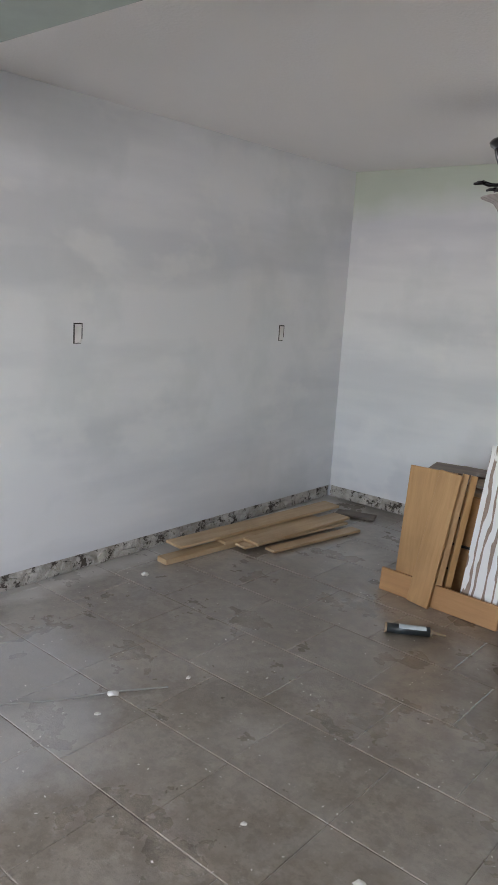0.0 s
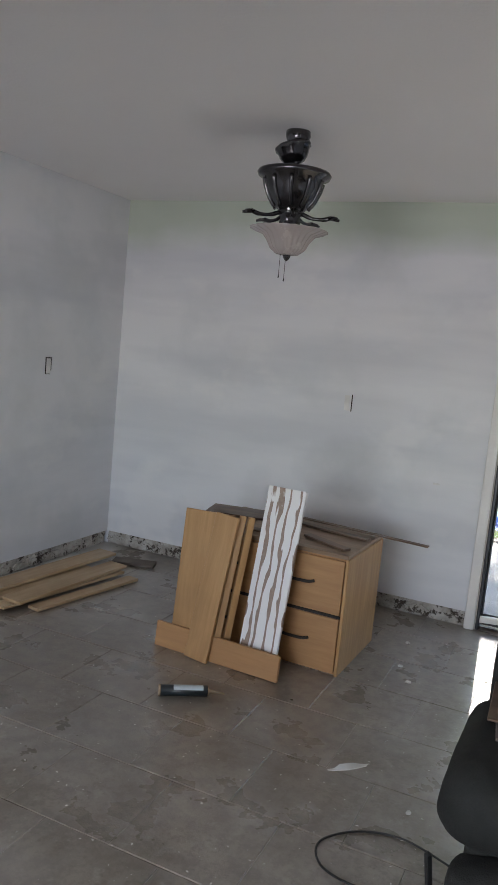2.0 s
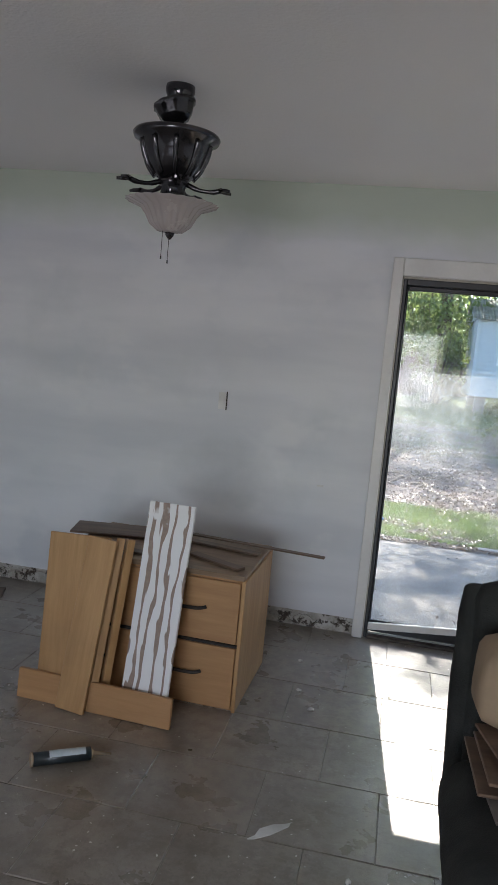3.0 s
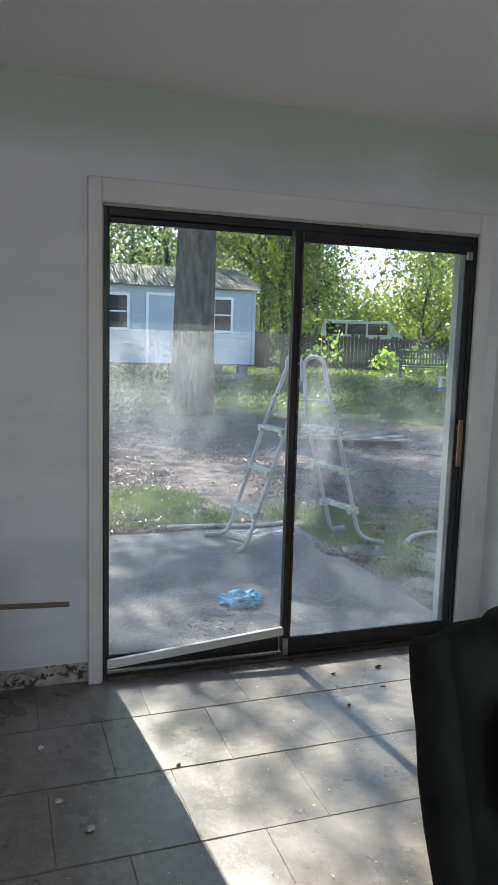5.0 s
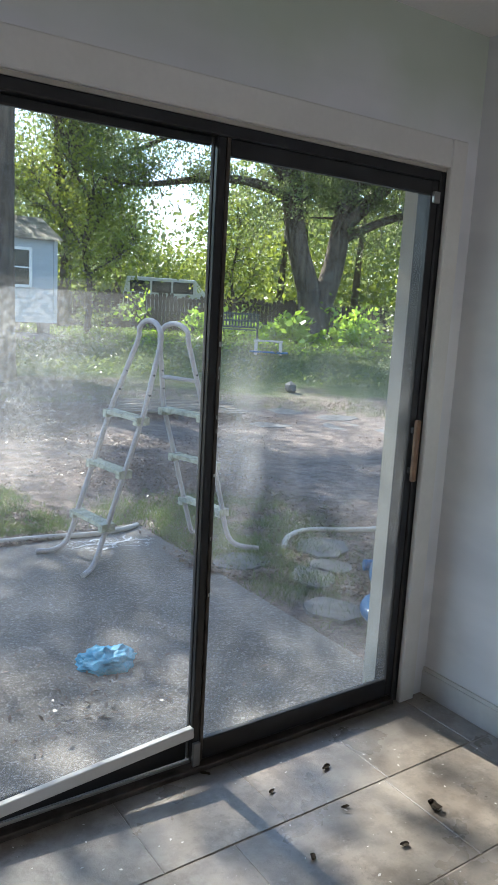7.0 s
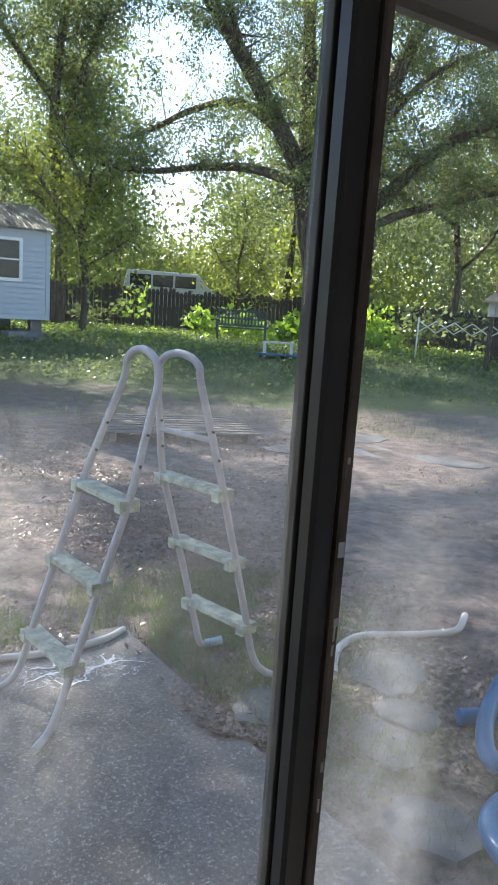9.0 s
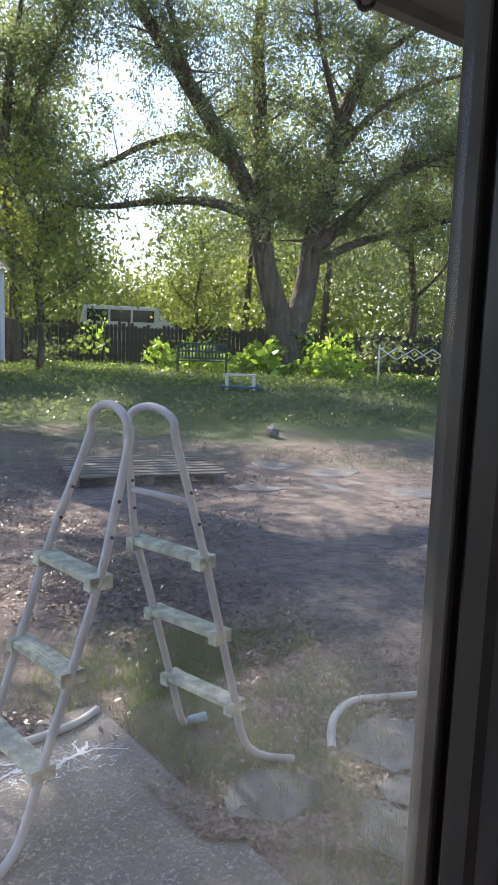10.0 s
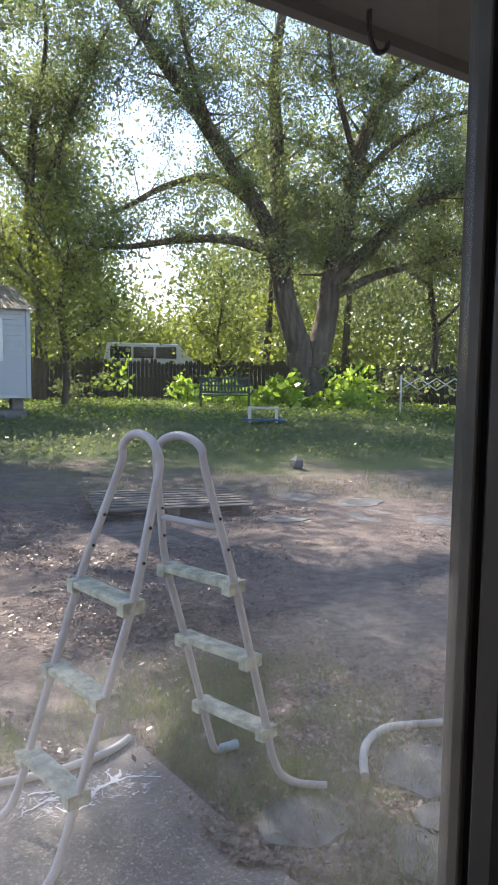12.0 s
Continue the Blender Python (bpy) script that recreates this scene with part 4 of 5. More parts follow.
# thin tube standing in for a white scratch on the tiles
bm = bmesh.new()
tube(bm, smooth_path([(-1.86, -3.62, 0.02), (-1.74, -3.42, 0.008), (-1.62, -3.2, 0.008), (-1.5, -3.02, 0.008)], 5), 0.004, 6)
tagged(part("bent_wire", bm, M_ALU), "pale scratch on the tiles, modelled as a thin bent tube", "wire")

# ---- floor ----
bm = bmesh.new()
box(bm, WEST - 0.03, BACK, -0.12, 4.0, 0.03, -0.0025)
floor = structure(part("floor", bm, M_GROUT), "dusty beige stone-look tiles with worn grout", "floor")
tile_mesh = {}


def tile_object(x0, x1, y0, y1):
    w, h = round(x1 - x0, 2), round(y1 - y0, 3)
    if (w, h) not in tile_mesh:
        bm = bmesh.new()
        vs, fs = box(bm, -w / 2, -h / 2, -0.008, w / 2, h / 2, 0.0)
        top = [e for e in bm.edges if all(v.co.z > -0.001 for v in e.verts)]
        bmesh.ops.bevel(bm, geom=top, offset=0.003, segments=1, affect="EDGES")
        me = bpy.data.meshes.new("tile")
        bm.to_mesh(me)
        bm.free()
        me.materials.append(M_TILE)
        tile_mesh[(w, h)] = me
    o = new("tile", tile_mesh[(w, h)])
    o.parent = floor
    o.location = ((x0 + x1) / 2, (y0 + y1) / 2, tile_rng.uniform(-0.0008, 0.0008))


tile_rng = random.Random(8)
ROW, GAP = 0.407, 0.0042
# a joint in each course, and the courses' offsets from it
SEEDS = [0.125, 0.355, 0.557, -0.098, 0.13, -0.104, -0.75, -0.56, -0.99]
edges = [0.03] + [0.05 - ROW * k for k in range(1, 20)]
for k in range(18):
    y1, y0 = edges[k], edges[k + 1]
    if y0 < BACK:
        break
    x = SEEDS[k] if k < len(SEEDS) else tile_rng.uniform(-0.3, 0.3)
    xs = [x]
    while xs[-1] < (EAST if y0 > -4.2 else 3.9):
        xs.append(xs[-1] + tile_rng.choice((0.43, 0.43, 0.61) if k != 5 else (0.42,)))
    while xs[0] > WEST - 0.03:
        xs.insert(0, xs[0] - tile_rng.choice((0.43, 0.43, 0.44) if k != 5 else (0.42,)))
    for a, b in zip(xs, xs[1:]):
        a, b = max(a, WEST - 0.03), min(b, EAST if y0 > -4.2 else 3.94)
        if b - a > 0.04:
            tile_object(a + GAP / 2, b - GAP / 2, y0 + GAP * 0.3, y1 - GAP * 0.3)

# ---- outside: ground ----
def gh(x, y):
    d = math.hypot(x - 0.6, y)
    s = min(1, max(0, (d - 11) / 11))
    r = min(1, max(0, (d - 29.5) / 5))
    return -0.075 + 0.52 * s * s * (3 - 2 * s) + 0.75 * r * r * (3 - 2 * r) if y > 0 else -0.075


bm = bmesh.new()
xs = sorted(set([-400, -150, -60, -30] + [round(-16 + 1.0 * i, 2) for i in range(53)] + [50, 80, 160, 400]))
ys = sorted(set([0.19, 0.5] + [1.0 + 0.8 * i for i in range(52)] + [60, 100, 200, 400]))
grid = [[bm.verts.new((x, y, gh(x, y) + (0.05 * noise.noise(Vector((x * 0.5, y * 0.5, 0))) if 3.4 < y < 60 else 0.0))) for x in xs] for y in ys]
back_rows = [[bm.verts.new((x, yy, -0.13)) for x in xs] for yy in (-400, -60, -7.6)]
for rows in (grid, back_rows):
    for a, b in zip(rows, rows[1:]):
        for i in range(len(xs) - 1):
            bm.faces.new((a[i], a[i + 1], b[i + 1], b[i]))
for i in range(len(xs) - 1):
    bm.faces.new((back_rows[-1][i], back_rows[-1][i + 1], grid[0][i + 1], grid[0][i]))
for f in bm.faces:
    f.smooth = True
structure(part("ground", bm, M_GROUND), "leaf-strewn bare earth yard turning to shaded grass", "ground")

bm = bmesh.new()
box(bm, -3.6, 0.2, -0.2, 2.03, 2.85, -0.05)
soften(bm, 0.008)
structure(part("patio", bm, M_CONCRETE), "worn exposed-aggregate concrete patio slab", "patio")

# outer face of the house wall and the eave
bm = bmesh.new()
box(bm, -4.5, 0.2, -0.15, DOOR_X0, 0.215, 2.365)
box(bm, DOOR_X1, 0.2, -0.15, 5.0, 0.215, 2.365)
box(bm, DOOR_X0, 0.2, DOOR_TOP, DOOR_X1, 0.215, 2.365)
structure(part("wall_exterior", bm, M_BEIGE), "beige rendered outside wall", "wall")
bm = bmesh.new()
box(bm, -4.5, 0.2, 2.365, 5.0, 0.86, 2.395)
box(bm, -4.5, 0.86, 2.34, 5.0, 0.89, 2.48)
box(bm, -4.5, 0.17, 2.68, 5.0, 0.9, 2.72, m=None)
structure(part("eave", bm, M_SOFFIT), "dark brown soffit and fascia of the roof overhang", "eave")
bm = bmesh.new()
box(bm, -4.5, -8.2, 2.7, 5.0, 0.95, 2.8)
structure(part("roof", bm, M_SOFFIT), "low roof over the room", "roof")
bm = bmesh.new()
tube(bm, smooth_path([(1.52, 0.82, 2.367), (1.52, 0.82, 2.325), (1.54, 0.82, 2.296), (1.565, 0.82, 2.305), (1.57, 0.82, 2.32)], 5), 0.006, 8)
tagged(part("plant_hook", bm, M_CABLE), "black metal hook under the soffit", "hook")

# ---- pool ladder ----
lad = thing("pool_ladder", "weathered grey A-frame pool ladder with mossy plastic steps", "ladder", (0, 0, 0))
# each side is one bent tube: x of its far and near leg at the ground, at 0.9 m and at 1.32 m
SIDES = {-1: ((1.335, 1.635, 1.772), (1.375, 1.672, 1.802), 1.445), 1: ((2.25, 2.002, 1.928), (2.33, 2.088, 1.998), 1.43)}
FAR_Y, NEAR_Y = (2.45, 2.45, 2.385), (2.07, 2.07, 2.135)


def leg_point(side, near, z):
    """A point on a leg; the legs draw together above the top step."""
    x, y = SIDES[side][near], NEAR_Y if near else FAR_Y
    i, f = (0, z / 0.9) if z < 0.9 else (1, (z - 0.9) / 0.42)
    return (x[i] + f * (x[i + 1] - x[i]), y[i] + f * (y[i + 1] - y[i]), z)


FEET = {(-1, 0): (-0.18, 0.05), (-1, 1): (-0.12, -0.10), (1, 0): (0.03, -0.01), (1, 1): (0.16, -0.13)}
for side in (-1, 1):
    bm = bmesh.new()
    legs = []
    for near in (0, 1):
        fx, fy = FEET[(side, near)]
        x, y, _ = leg_point(side, near, 0.0)
        legs.append([(x + fx, y + fy, -0.034), (x + 0.3 * fx, y + 0.3 * fy, -0.022)] + [leg_point(side, near, z) for z in (0.06, 0.3, 0.6, 0.88, 1.1, 1.32)])
    p, q = Vector(legs[0][-1]), Vector(legs[1][-1])
    top = SIDES[side][2]
    arc = [(*((p + q) / 2 + (p - q) / 2 * math.cos(radians(a)))[:2], 1.345 + (top - 1.345) * math.sin(radians(a))) for a in (25, 57, 90, 123, 155)]
    tube(bm, smooth_path(legs[0] + arc + legs[1][::-1], 5), 0.0165, 12)
    rail = part("side_rail", bm, M_LADDER, lad)
    for near in (0, 1):
        for z in (1.0, 1.12):
            c = leg_point(side, near, z)
            bm = bmesh.new()
            tube(bm, [c, (c[0], c[1] - 0.021, z)], 0.0065, 8)
            part("bolt", bm, M_CABLE, rail)


def step(side, z):
    a, b = Vector(leg_point(side, 0, z)), Vector(leg_point(side, 1, z))
    x = (b - a).normalized()
    m = Matrix((x, Vector((0, 0, 1)).cross(x), Vector((0, 0, 1)))).transposed().to_4x4()
    m.translation = (a + b) / 2
    ln = (b - a).length + 0.03
    bm = bmesh.new()
    box(bm, -ln / 2, -0.042, -0.010, ln / 2, 0.042, 0.014)
    for k in range(5):
        box(bm, -ln / 2 + 0.06, -0.036 + 0.016 * k, 0.0142, ln / 2 - 0.06, -0.030 + 0.016 * k, 0.0165)
    for q in (-ln / 2, ln / 2 - 0.045):
        box(bm, q, -0.046, -0.034, q + 0.045, 0.046, 0.0155)
    soften(bm, 0.001)
    for v in bm.verts:
        v.co = m @ v.co
    part("step", bm, M_STEP, lad, "moss-stained cream plastic step")


for side in (-1, 1):
    for z in (0.215, 0.535, 0.855):
        step(side, z)
bm = bmesh.new()
tube(bm, [leg_point(1, 0, 1.08), leg_point(1, 1, 1.08)], 0.013, 8)
part("cross_bar", bm, M_LADDER, lad)

bm = bmesh.new()
tube(bm, smooth_path([(2.69, 1.92, -0.05), (2.78, 2.02, -0.04), (2.92, 2.13, -0.05), (3.1, 2.17, -0.05), (3.35, 2.06, -0.05), (3.62, 1.98, -0.05), (3.85, 2.1, -0.05)], 6), 0.02, 10)
tagged(part("bent_pipe", bm, M_PVC), "pale grey bent ladder tube lying on the earth", "pipe")
bm = bmesh.new()
tube(bm, smooth_path([(0.9, 2.78, -0.03), (1.3, 2.74, -0.03), (1.6, 2.68, -0.03), (1.85, 2.70, -0.03), (2.0, 2.78, -0.04)], 6), 0.018, 10)
tagged(part("bent_pipe", bm, M_PVC), "pale grey tube lying along the patio edge", "pipe")
bm = bmesh.new()
tube(bm, [(2.30, 2.46, -0.045), (2.38, 2.43, -0.03)], 0.022, 12)
tagged(part("rubber_tip", bm, M_TIP), "pale blue rubber tube end on the earth", "tube end")

# paint spill on the patio
bm = bmesh.new()
spl = random.Random(21)
def splash(x, y, ang, ln, w):
    """A thin run of paint with a ragged edge."""
    n = max(4, int(ln / 0.012))
    ca, sa_ = math.cos(ang), math.sin(ang)
    rows = []
    lift = -0.0465 + 0.00004 * (len(bm.faces) % 60)
    for i in range(n + 1):
        u = i / n
        h = w * (0.25 + math.sin(math.pi * u) ** 0.6) * spl.uniform(0.4, 1.3)
        off = 0.02 * math.sin(7 * u + ang * 9) + spl.gauss(0, 0.003)
        px_, py_ = x + ln * u * ca - off * sa_, y + ln * u * sa_ + off * ca
        rows.append((bm.verts.new((px_ - h * sa_, py_ + h * ca, lift)), bm.verts.new((px_ + h * sa_, py_ - h * ca, lift))))
    for p, q in zip(rows, rows[1:]):
        bm.faces.new((p[0], p[1], q[1], q[0]))


splash(1.40, 2.52, -0.18, 0.30, 0.0080)
splash(1.62, 2.40, 0.62, 0.28, 0.0100)
splash(1.66, 2.52, -0.28, 0.33, 0.0055)
splash(1.72, 2.46, 0.9, 0.17, 0.0070)
splash(1.45, 2.58, 0.1, 0.16, 0.0090)
splash(1.50, 2.44, -0.5, 0.16, 0.0060)
splash(1.60, 2.50, 1.5, 0.12, 0.0080)
for _ in range(170):
    q = spl.uniform(0, 1)
    splash(1.40 + 0.5 * q + spl.gauss(0, 0.04), 2.52 - 0.06 * q + spl.gauss(0, 0.06), spl.uniform(0, 6.28), spl.uniform(0.008, 0.04), spl.uniform(0.001, 0.005))
tagged(part("paint_spill", bm, M_SPILL), "splashes of dried white paint on the patio", "paint spill", kind="stuff")

# blue bag and blue hose
bm = bmesh.new()
bmesh.ops.create_icosphere(bm, subdivisions=4, radius=1.0)
for v in bm.verts:
    n1 = noise.noise(v.co * 1.9) * 0.3 + noise.noise(v.co * 6.5) * 0.16
    v.co = Vector((v.co.x * 0.125 * (1 + n1), v.co.y * 0.10 * (1 + n1), max(-0.02, v.co.z * 0.055 * (1 + 1.8 * n1))))
bag = part("plastic_bag", bm, M_BAG)
bag.matrix_world = pose(0.95, 0.93, -0.03, 0, 0, -20)
tagged(bag, "crumpled light blue plastic bag on the patio", "plastic bag")

bm = bmesh.new()
path = [(2.89, 1.34, -0.02), (3.12, 1.22, -0.02), (3.45, 1.05, -0.02), (3.75, 1.25, -0.02), (3.62, 1.52, 0.0), (3.3, 1.42, 0.02), (2.88, 1.20, 0.05), (2.70, 1.03, 0.02), (2.80, 0.92, 0.0), (3.0, 0.86, 0.03), (2.85, 0.80, 0.06), (2.52, 0.86, 0.0), (2.36, 0.74, -0.01), (2.38, 0.56, -0.01), (2.62, 0.42, -0.01), (3.0, 0.38, 0.03), (3.3, 0.36, 0.2)]
tube(bm, smooth_path(path, 8), 0.036, 14)
tagged(part("pool_hose", bm, M_HOSE), "thick blue vinyl pool hose in a loose coil", "hose")


def slab(at, rx, ry, seed, rz=0, h=0.05):
    r = random.Random(seed)
    bm = bmesh.new()
    k = 19
    rr = [r.uniform(0.86, 1.06) for _ in range(k)]
    lo = [bm.verts.new((rx * rr[q] * math.cos(2 * math.pi * q / k), ry * rr[q] * math.sin(2 * math.pi * q / k), -0.05)) for q in range(k)]
    hi = [bm.verts.new((v.co.x * 0.94, v.co.y * 0.94, h)) for v in lo]
    bm.faces.new(hi)
    for q in range(k):
        bm.faces.new((lo[q], lo[(q + 1) % k], hi[(q + 1) % k], hi[q]))
    o = part("stepping_stone", bm, M_STONE)
    o.matrix_world = pose(at[0], at[1], gh(*at), 0, 0, rz)
    tagged(o, "flat grey stone slab sunk in the earth", "paving stone", "stepping stones")


for n_, (x, y, rx, ry) in enumerate([(2.27, 1.84, 0.20, 0.18), (2.95, 1.82, 0.24, 0.2), (2.52, 1.40, 0.2, 0.15), (2.3, 0.95, 0.19, 0.16), (2.75, 1.5, 0.16, 0.14), (7.4, 6.8, 0.42, 0.3), (6.9, 6.1, 0.4, 0.3), (7.0, 7.6, 0.4, 0.3), (7.4, 5.3, 0.5, 0.3), (5.9, 6.5, 0.35, 0.25)]):
    slab((x, y), rx, ry, n_, rz=37 * n_, h=0.022 if n_ < 5 else 0.012)

# pallet
pal = thing("wooden_pallet", "weathered grey wooden pallet lying on the earth", "pallet", (5.1, 7.9, gh(5, 7.9)), -20)
for k in range(8):
    bar("deck_board", (-0.95, -0.72 + 0.18 * k, 0.11, 0.95, -0.60 + 0.18 * k, 0.13), M_PALLET, pal, 0.003)
for x in (-0.9, -0.05, 0.8):
    bar("stringer", (x, -0.72, 0.0, x + 0.09, 0.78, 0.11), M_PALLET, pal, 0.004)
chip((8.6, 9.55, gh(8.6, 9.55)), 0.17, M_STONE, "rock", "dark rounded stone on the bare earth", 0.8)

bm = bmesh.new()
bmesh.ops.create_icosphere(bm, subdivisions=4, radius=1.0)
for v in bm.verts:
    n1 = noise.noise(v.co * 1.7 + Vector((4, 1, 0))) * 0.5 + noise.noise(v.co * 4.5) * 0.25
    v.co = Vector((v.co.x * 0.26 * (1 + n1), v.co.y * 0.3 * (1 + n1), max(-0.02, v.co.z * 0.12 * (1 + 1.4 * n1))))
tarp = part("blue_tarp", bm, M_TARP)
tarp.matrix_world = pose(-0.33, 3.65, gh(0, 3.6), 0, 0, 15)
tagged(tarp, "crumpled bright blue tarp lying on the grass", "tarp")

# ---- yard: buildings and furniture ----
def out(az, d):
    """A spot in the yard: degrees to the right of straight ahead, metres from the door."""
    a = radians(az)
    return 0.58 + d * math.sin(a), -0.12 + d * math.cos(a)


shed = thing("shed", "pale blue-grey clapboard shed with a corrugated metal roof", "shed", (7.2, 18.75, 0.85))
SW, SD, SH = 5.2, 3.2, 2.26
bm = bmesh.new()
box(bm, -SW, 0.02, 0, -0.02, SD, SH)
part("wall_core", bm, M_SIDING, shed)
for k in range(17):
    z = SH * k / 17
    bm = bmesh.new()
    vs, _ = box(bm, -SW, -0.012, z, 0.0, 0.02, z + SH / 17)
    for v in vs:
        if v.co.y < 0 and v.co.z < z + 0.01:
            v.co.y -= 0.03
    part("clapboard", bm, M_SIDING, shed)
for b in ((-0.09, -0.06, 0, 0.02, 0.03, SH), (-SW, -0.06, 0, -SW + 0.1, 0.03, SH)):
    bar("corner_board", b, M_SIDING, shed)
roof = bmesh.new()
n_r = 60
rows = []
for j in range(2):
    rows.append([roof.verts.new((-SW - 0.15 + (SW + 0.3) * i / (2 * n_r), -0.25 if j == 0 else SD * 0.5, (SH - 0.02 if j == 0 else SH + 0.72) + (0.03 if i % 2 else 0))) for i in range(2 * n_r + 1)])
rows.append([roof.verts.new((v.co.x, SD + 0.25, v.co.z - 0.74)) for v in rows[1]])
for a, b in zip(rows, rows[1:]):
    for i in range(2 * n_r):
        roof.faces.new((a[i], a[i + 1], b[i + 1], b[i]))
bmesh.ops.solidify(roof, geom=roof.faces[:], thickness=0.02)
part("roof", roof, M_ROOFM, shed, "corrugated metal roof")
for s in (0.0, -SW):
    bm = bmesh.new()
    vs = [bm.verts.new(p) for p in ((s, 0, SH), (s, SD, SH), (s, SD / 2, SH + 0.7), (s - 0.05, 0, SH), (s - 0.05, SD, SH), (s - 0.05, SD / 2, SH + 0.7))]
    for f in ((0, 1, 2), (3, 5, 4), (0, 3, 4, 1), (1, 4, 5, 2), (2, 5, 3, 0)):
        bm.faces.new([vs[i] for i in f])
    part("gable", bm, M_SIDING, shed)


def shed_window(x, z, w, h):
    o = bar("window", (x, -0.055, z, x + w, -0.03, z + h), M_CARGLASS, shed, 0.002, "dark sash window")
    for b in ((x - 0.08, -0.075, z - 0.08, x, -0.02, z + h + 0.08), (x + w, -0.075, z - 0.08, x + w + 0.08, -0.02, z + h + 0.08), (x, -0.07, z + h, x + w, -0.02, z + h + 0.08), (x, -0.08, z - 0.08, x + w, -0.02, z), (x, -0.066, z + h / 2 - 0.02, x + w, -0.05, z + h / 2 + 0.02)):
        bar("window_frame", b, M_WHITE, o, 0.004)


shed_window(-1.28, 1.02, 0.5, 0.92)
shed_window(-4.45, 1.02, 0.5, 0.92)
bar("door_panel", (-3.3, -0.056, 0.0, -2.5, -0.02, 1.98), M_SIDING, shed, 0.004, "plain shed door")
for b in ((-3.4, -0.075, 0, -3.3, -0.02, 2.06), (-2.5, -0.075, 0, -2.4, -0.02, 2.06), (-3.3, -0.075, 1.98, -2.5, -0.02, 2.06)):
    bar("door_frame", b, M_WHITE, shed, 0.004)
for x in (-SW + 0.2, -SW / 2, -0.4):
    for yy in (0.2, SD - 0.3):
        bar("foundation_block", (x, yy, -0.55, x + 0.3, yy + 0.25, 0.0), M_STONE, shed, 0.01)
bar("doorstep", (-1.25, -0.75, -0.5, -0.35, -0.1, -0.28), M_STONE, shed, 0.01)

# fence along the back
fence_mesh = {}


def fence_run(a, b, h, label):
    f = thing("board_fence", label, "fence", (a[0], a[1], gh(*a) - 0.05), math.degrees(math.atan2(b[1] - a[1], b[0] - a[0])), group="back fence")
    ln = math.hypot(b[0] - a[0], b[1] - a[1])
    for zz in (0.3, h - 0.3):
        bar("fence_rail", (0, 0.03, zz, ln, 0.07, zz + 0.09), M_FENCE, f)
    n = int(ln / 0.15)
    r = random.Random(int(ln * 100))
    for v in range(4):
        if (v, h) not in fence_mesh:
            bm = bmesh.new()
            hh = h - 0.05 * v
            pv = [bm.verts.new(p) for p in ((0, 0, 0), (0.138, 0, 0), (0.138, 0, hh - 0.06), (0.1, 0, hh), (0.038, 0, hh), (0, 0, hh - 0.06))]
            pw = [bm.verts.new(p.co + Vector((0, 0.022, 0))) for p in pv]
            bm.faces.new(pv)
            bm.faces.new(list(reversed(pw)))
            for i in range(6):
                bm.faces.new((pv[i], pw[i], pw[(i + 1) % 6], pv[(i + 1) % 6]))
            me = bpy.data.meshes.new("picket")
            bmesh.ops.recalc_face_normals(bm, faces=bm.faces[:])
            bm.to_mesh(me)
            bm.free()
            me.materials.append(M_FENCE)
            fence_mesh[(v, h)] = me
    for i in range(n):
        o = new("picket", fence_mesh[(r.randrange(4), h)])
        o.parent = f
        o.location = (i * ln / n, 0, 0)
    for i in range(int(ln / 2.4) + 1):
        bar("fence_post", (min(i * 2.4, ln - 0.1), 0.07, 0, min(i * 2.4, ln - 0.1) + 0.09, 0.16, h), M_FENCE, f)


fence_run(out(14, 29), out(28.5, 28), 1.62, "dark weathered board fence behind the yard")
fence_run(out(28.5, 28), out(41, 27), 1.58, "weathered grey-brown picket fence with gaps")
fence_run(out(41, 27), out(66, 25), 1.5, "dark weathered board fence overgrown with ivy")
fence_run(out(-30, 30), out(14, 29), 1.62, "dark weathered board fence behind the yard")

# garden bench
gx, gy = out(34.0, 22.3)
bench = thing("garden_bench", "dark green slatted garden bench by the shrubs", "bench", (gx, gy, gh(gx, gy)), -34)
for k in range(4):
    bar("seat_slat", (-0.75, -0.42 + 0.11 * k, 0.42, 0.75, -0.33 + 0.11 * k, 0.45), M_BENCH, bench)
for k in range(15):
    bar("back_slat", (-0.72 + 0.1 * k, 0.02, 0.5, -0.67 + 0.1 * k, 0.04, 0.92), M_BENCH, bench)
for zz in (0.48, 0.68, 0.9):
    bar("back_rail", (-0.75, 0.0, zz, 0.75, 0.045, zz + 0.06), M_BENCH, bench)
for x in (-0.75, 0.69):
    bar("leg", (x, -0.42, 0, x + 0.06, -0.36, 0.64), M_BENCH, bench)
    bar("leg", (x, 0.0, 0, x + 0.06, 0.06, 0.95), M_BENCH, bench)
    bar("armrest", (x - 0.01, -0.44, 0.63, x + 0.07, 0.03, 0.67), M_BENCH, bench)
gx, gy = out(37.0, 18.6)
small = thing("low_bench", "low white and blue painted wooden garden bench", "bench", (gx, gy, gh(gx, gy)), -38)
bar("seat", (-0.4, -0.15, 0.36, 0.4, 0.15, 0.40), M_PVC, small)
bar("leg", (-0.38, -0.14, 0, -0.30, 0.14, 0.36), M_PVC, small)
bar("leg", (0.30, -0.14, 0, 0.38, 0.14, 0.36), M_PVC, small)
bar("stretcher", (-0.5, -0.2, 0.06, 0.55, 0.2, 0.10), M_HOSE, small, 0.004, "faded blue board")

# van beyond the fence
vx, vy = out(28.6, 37)
van = thing("van", "white passenger van parked beyond the fence", "van", (vx, vy, gh(vx, vy) - 0.40), -28)
bm = bmesh.new()
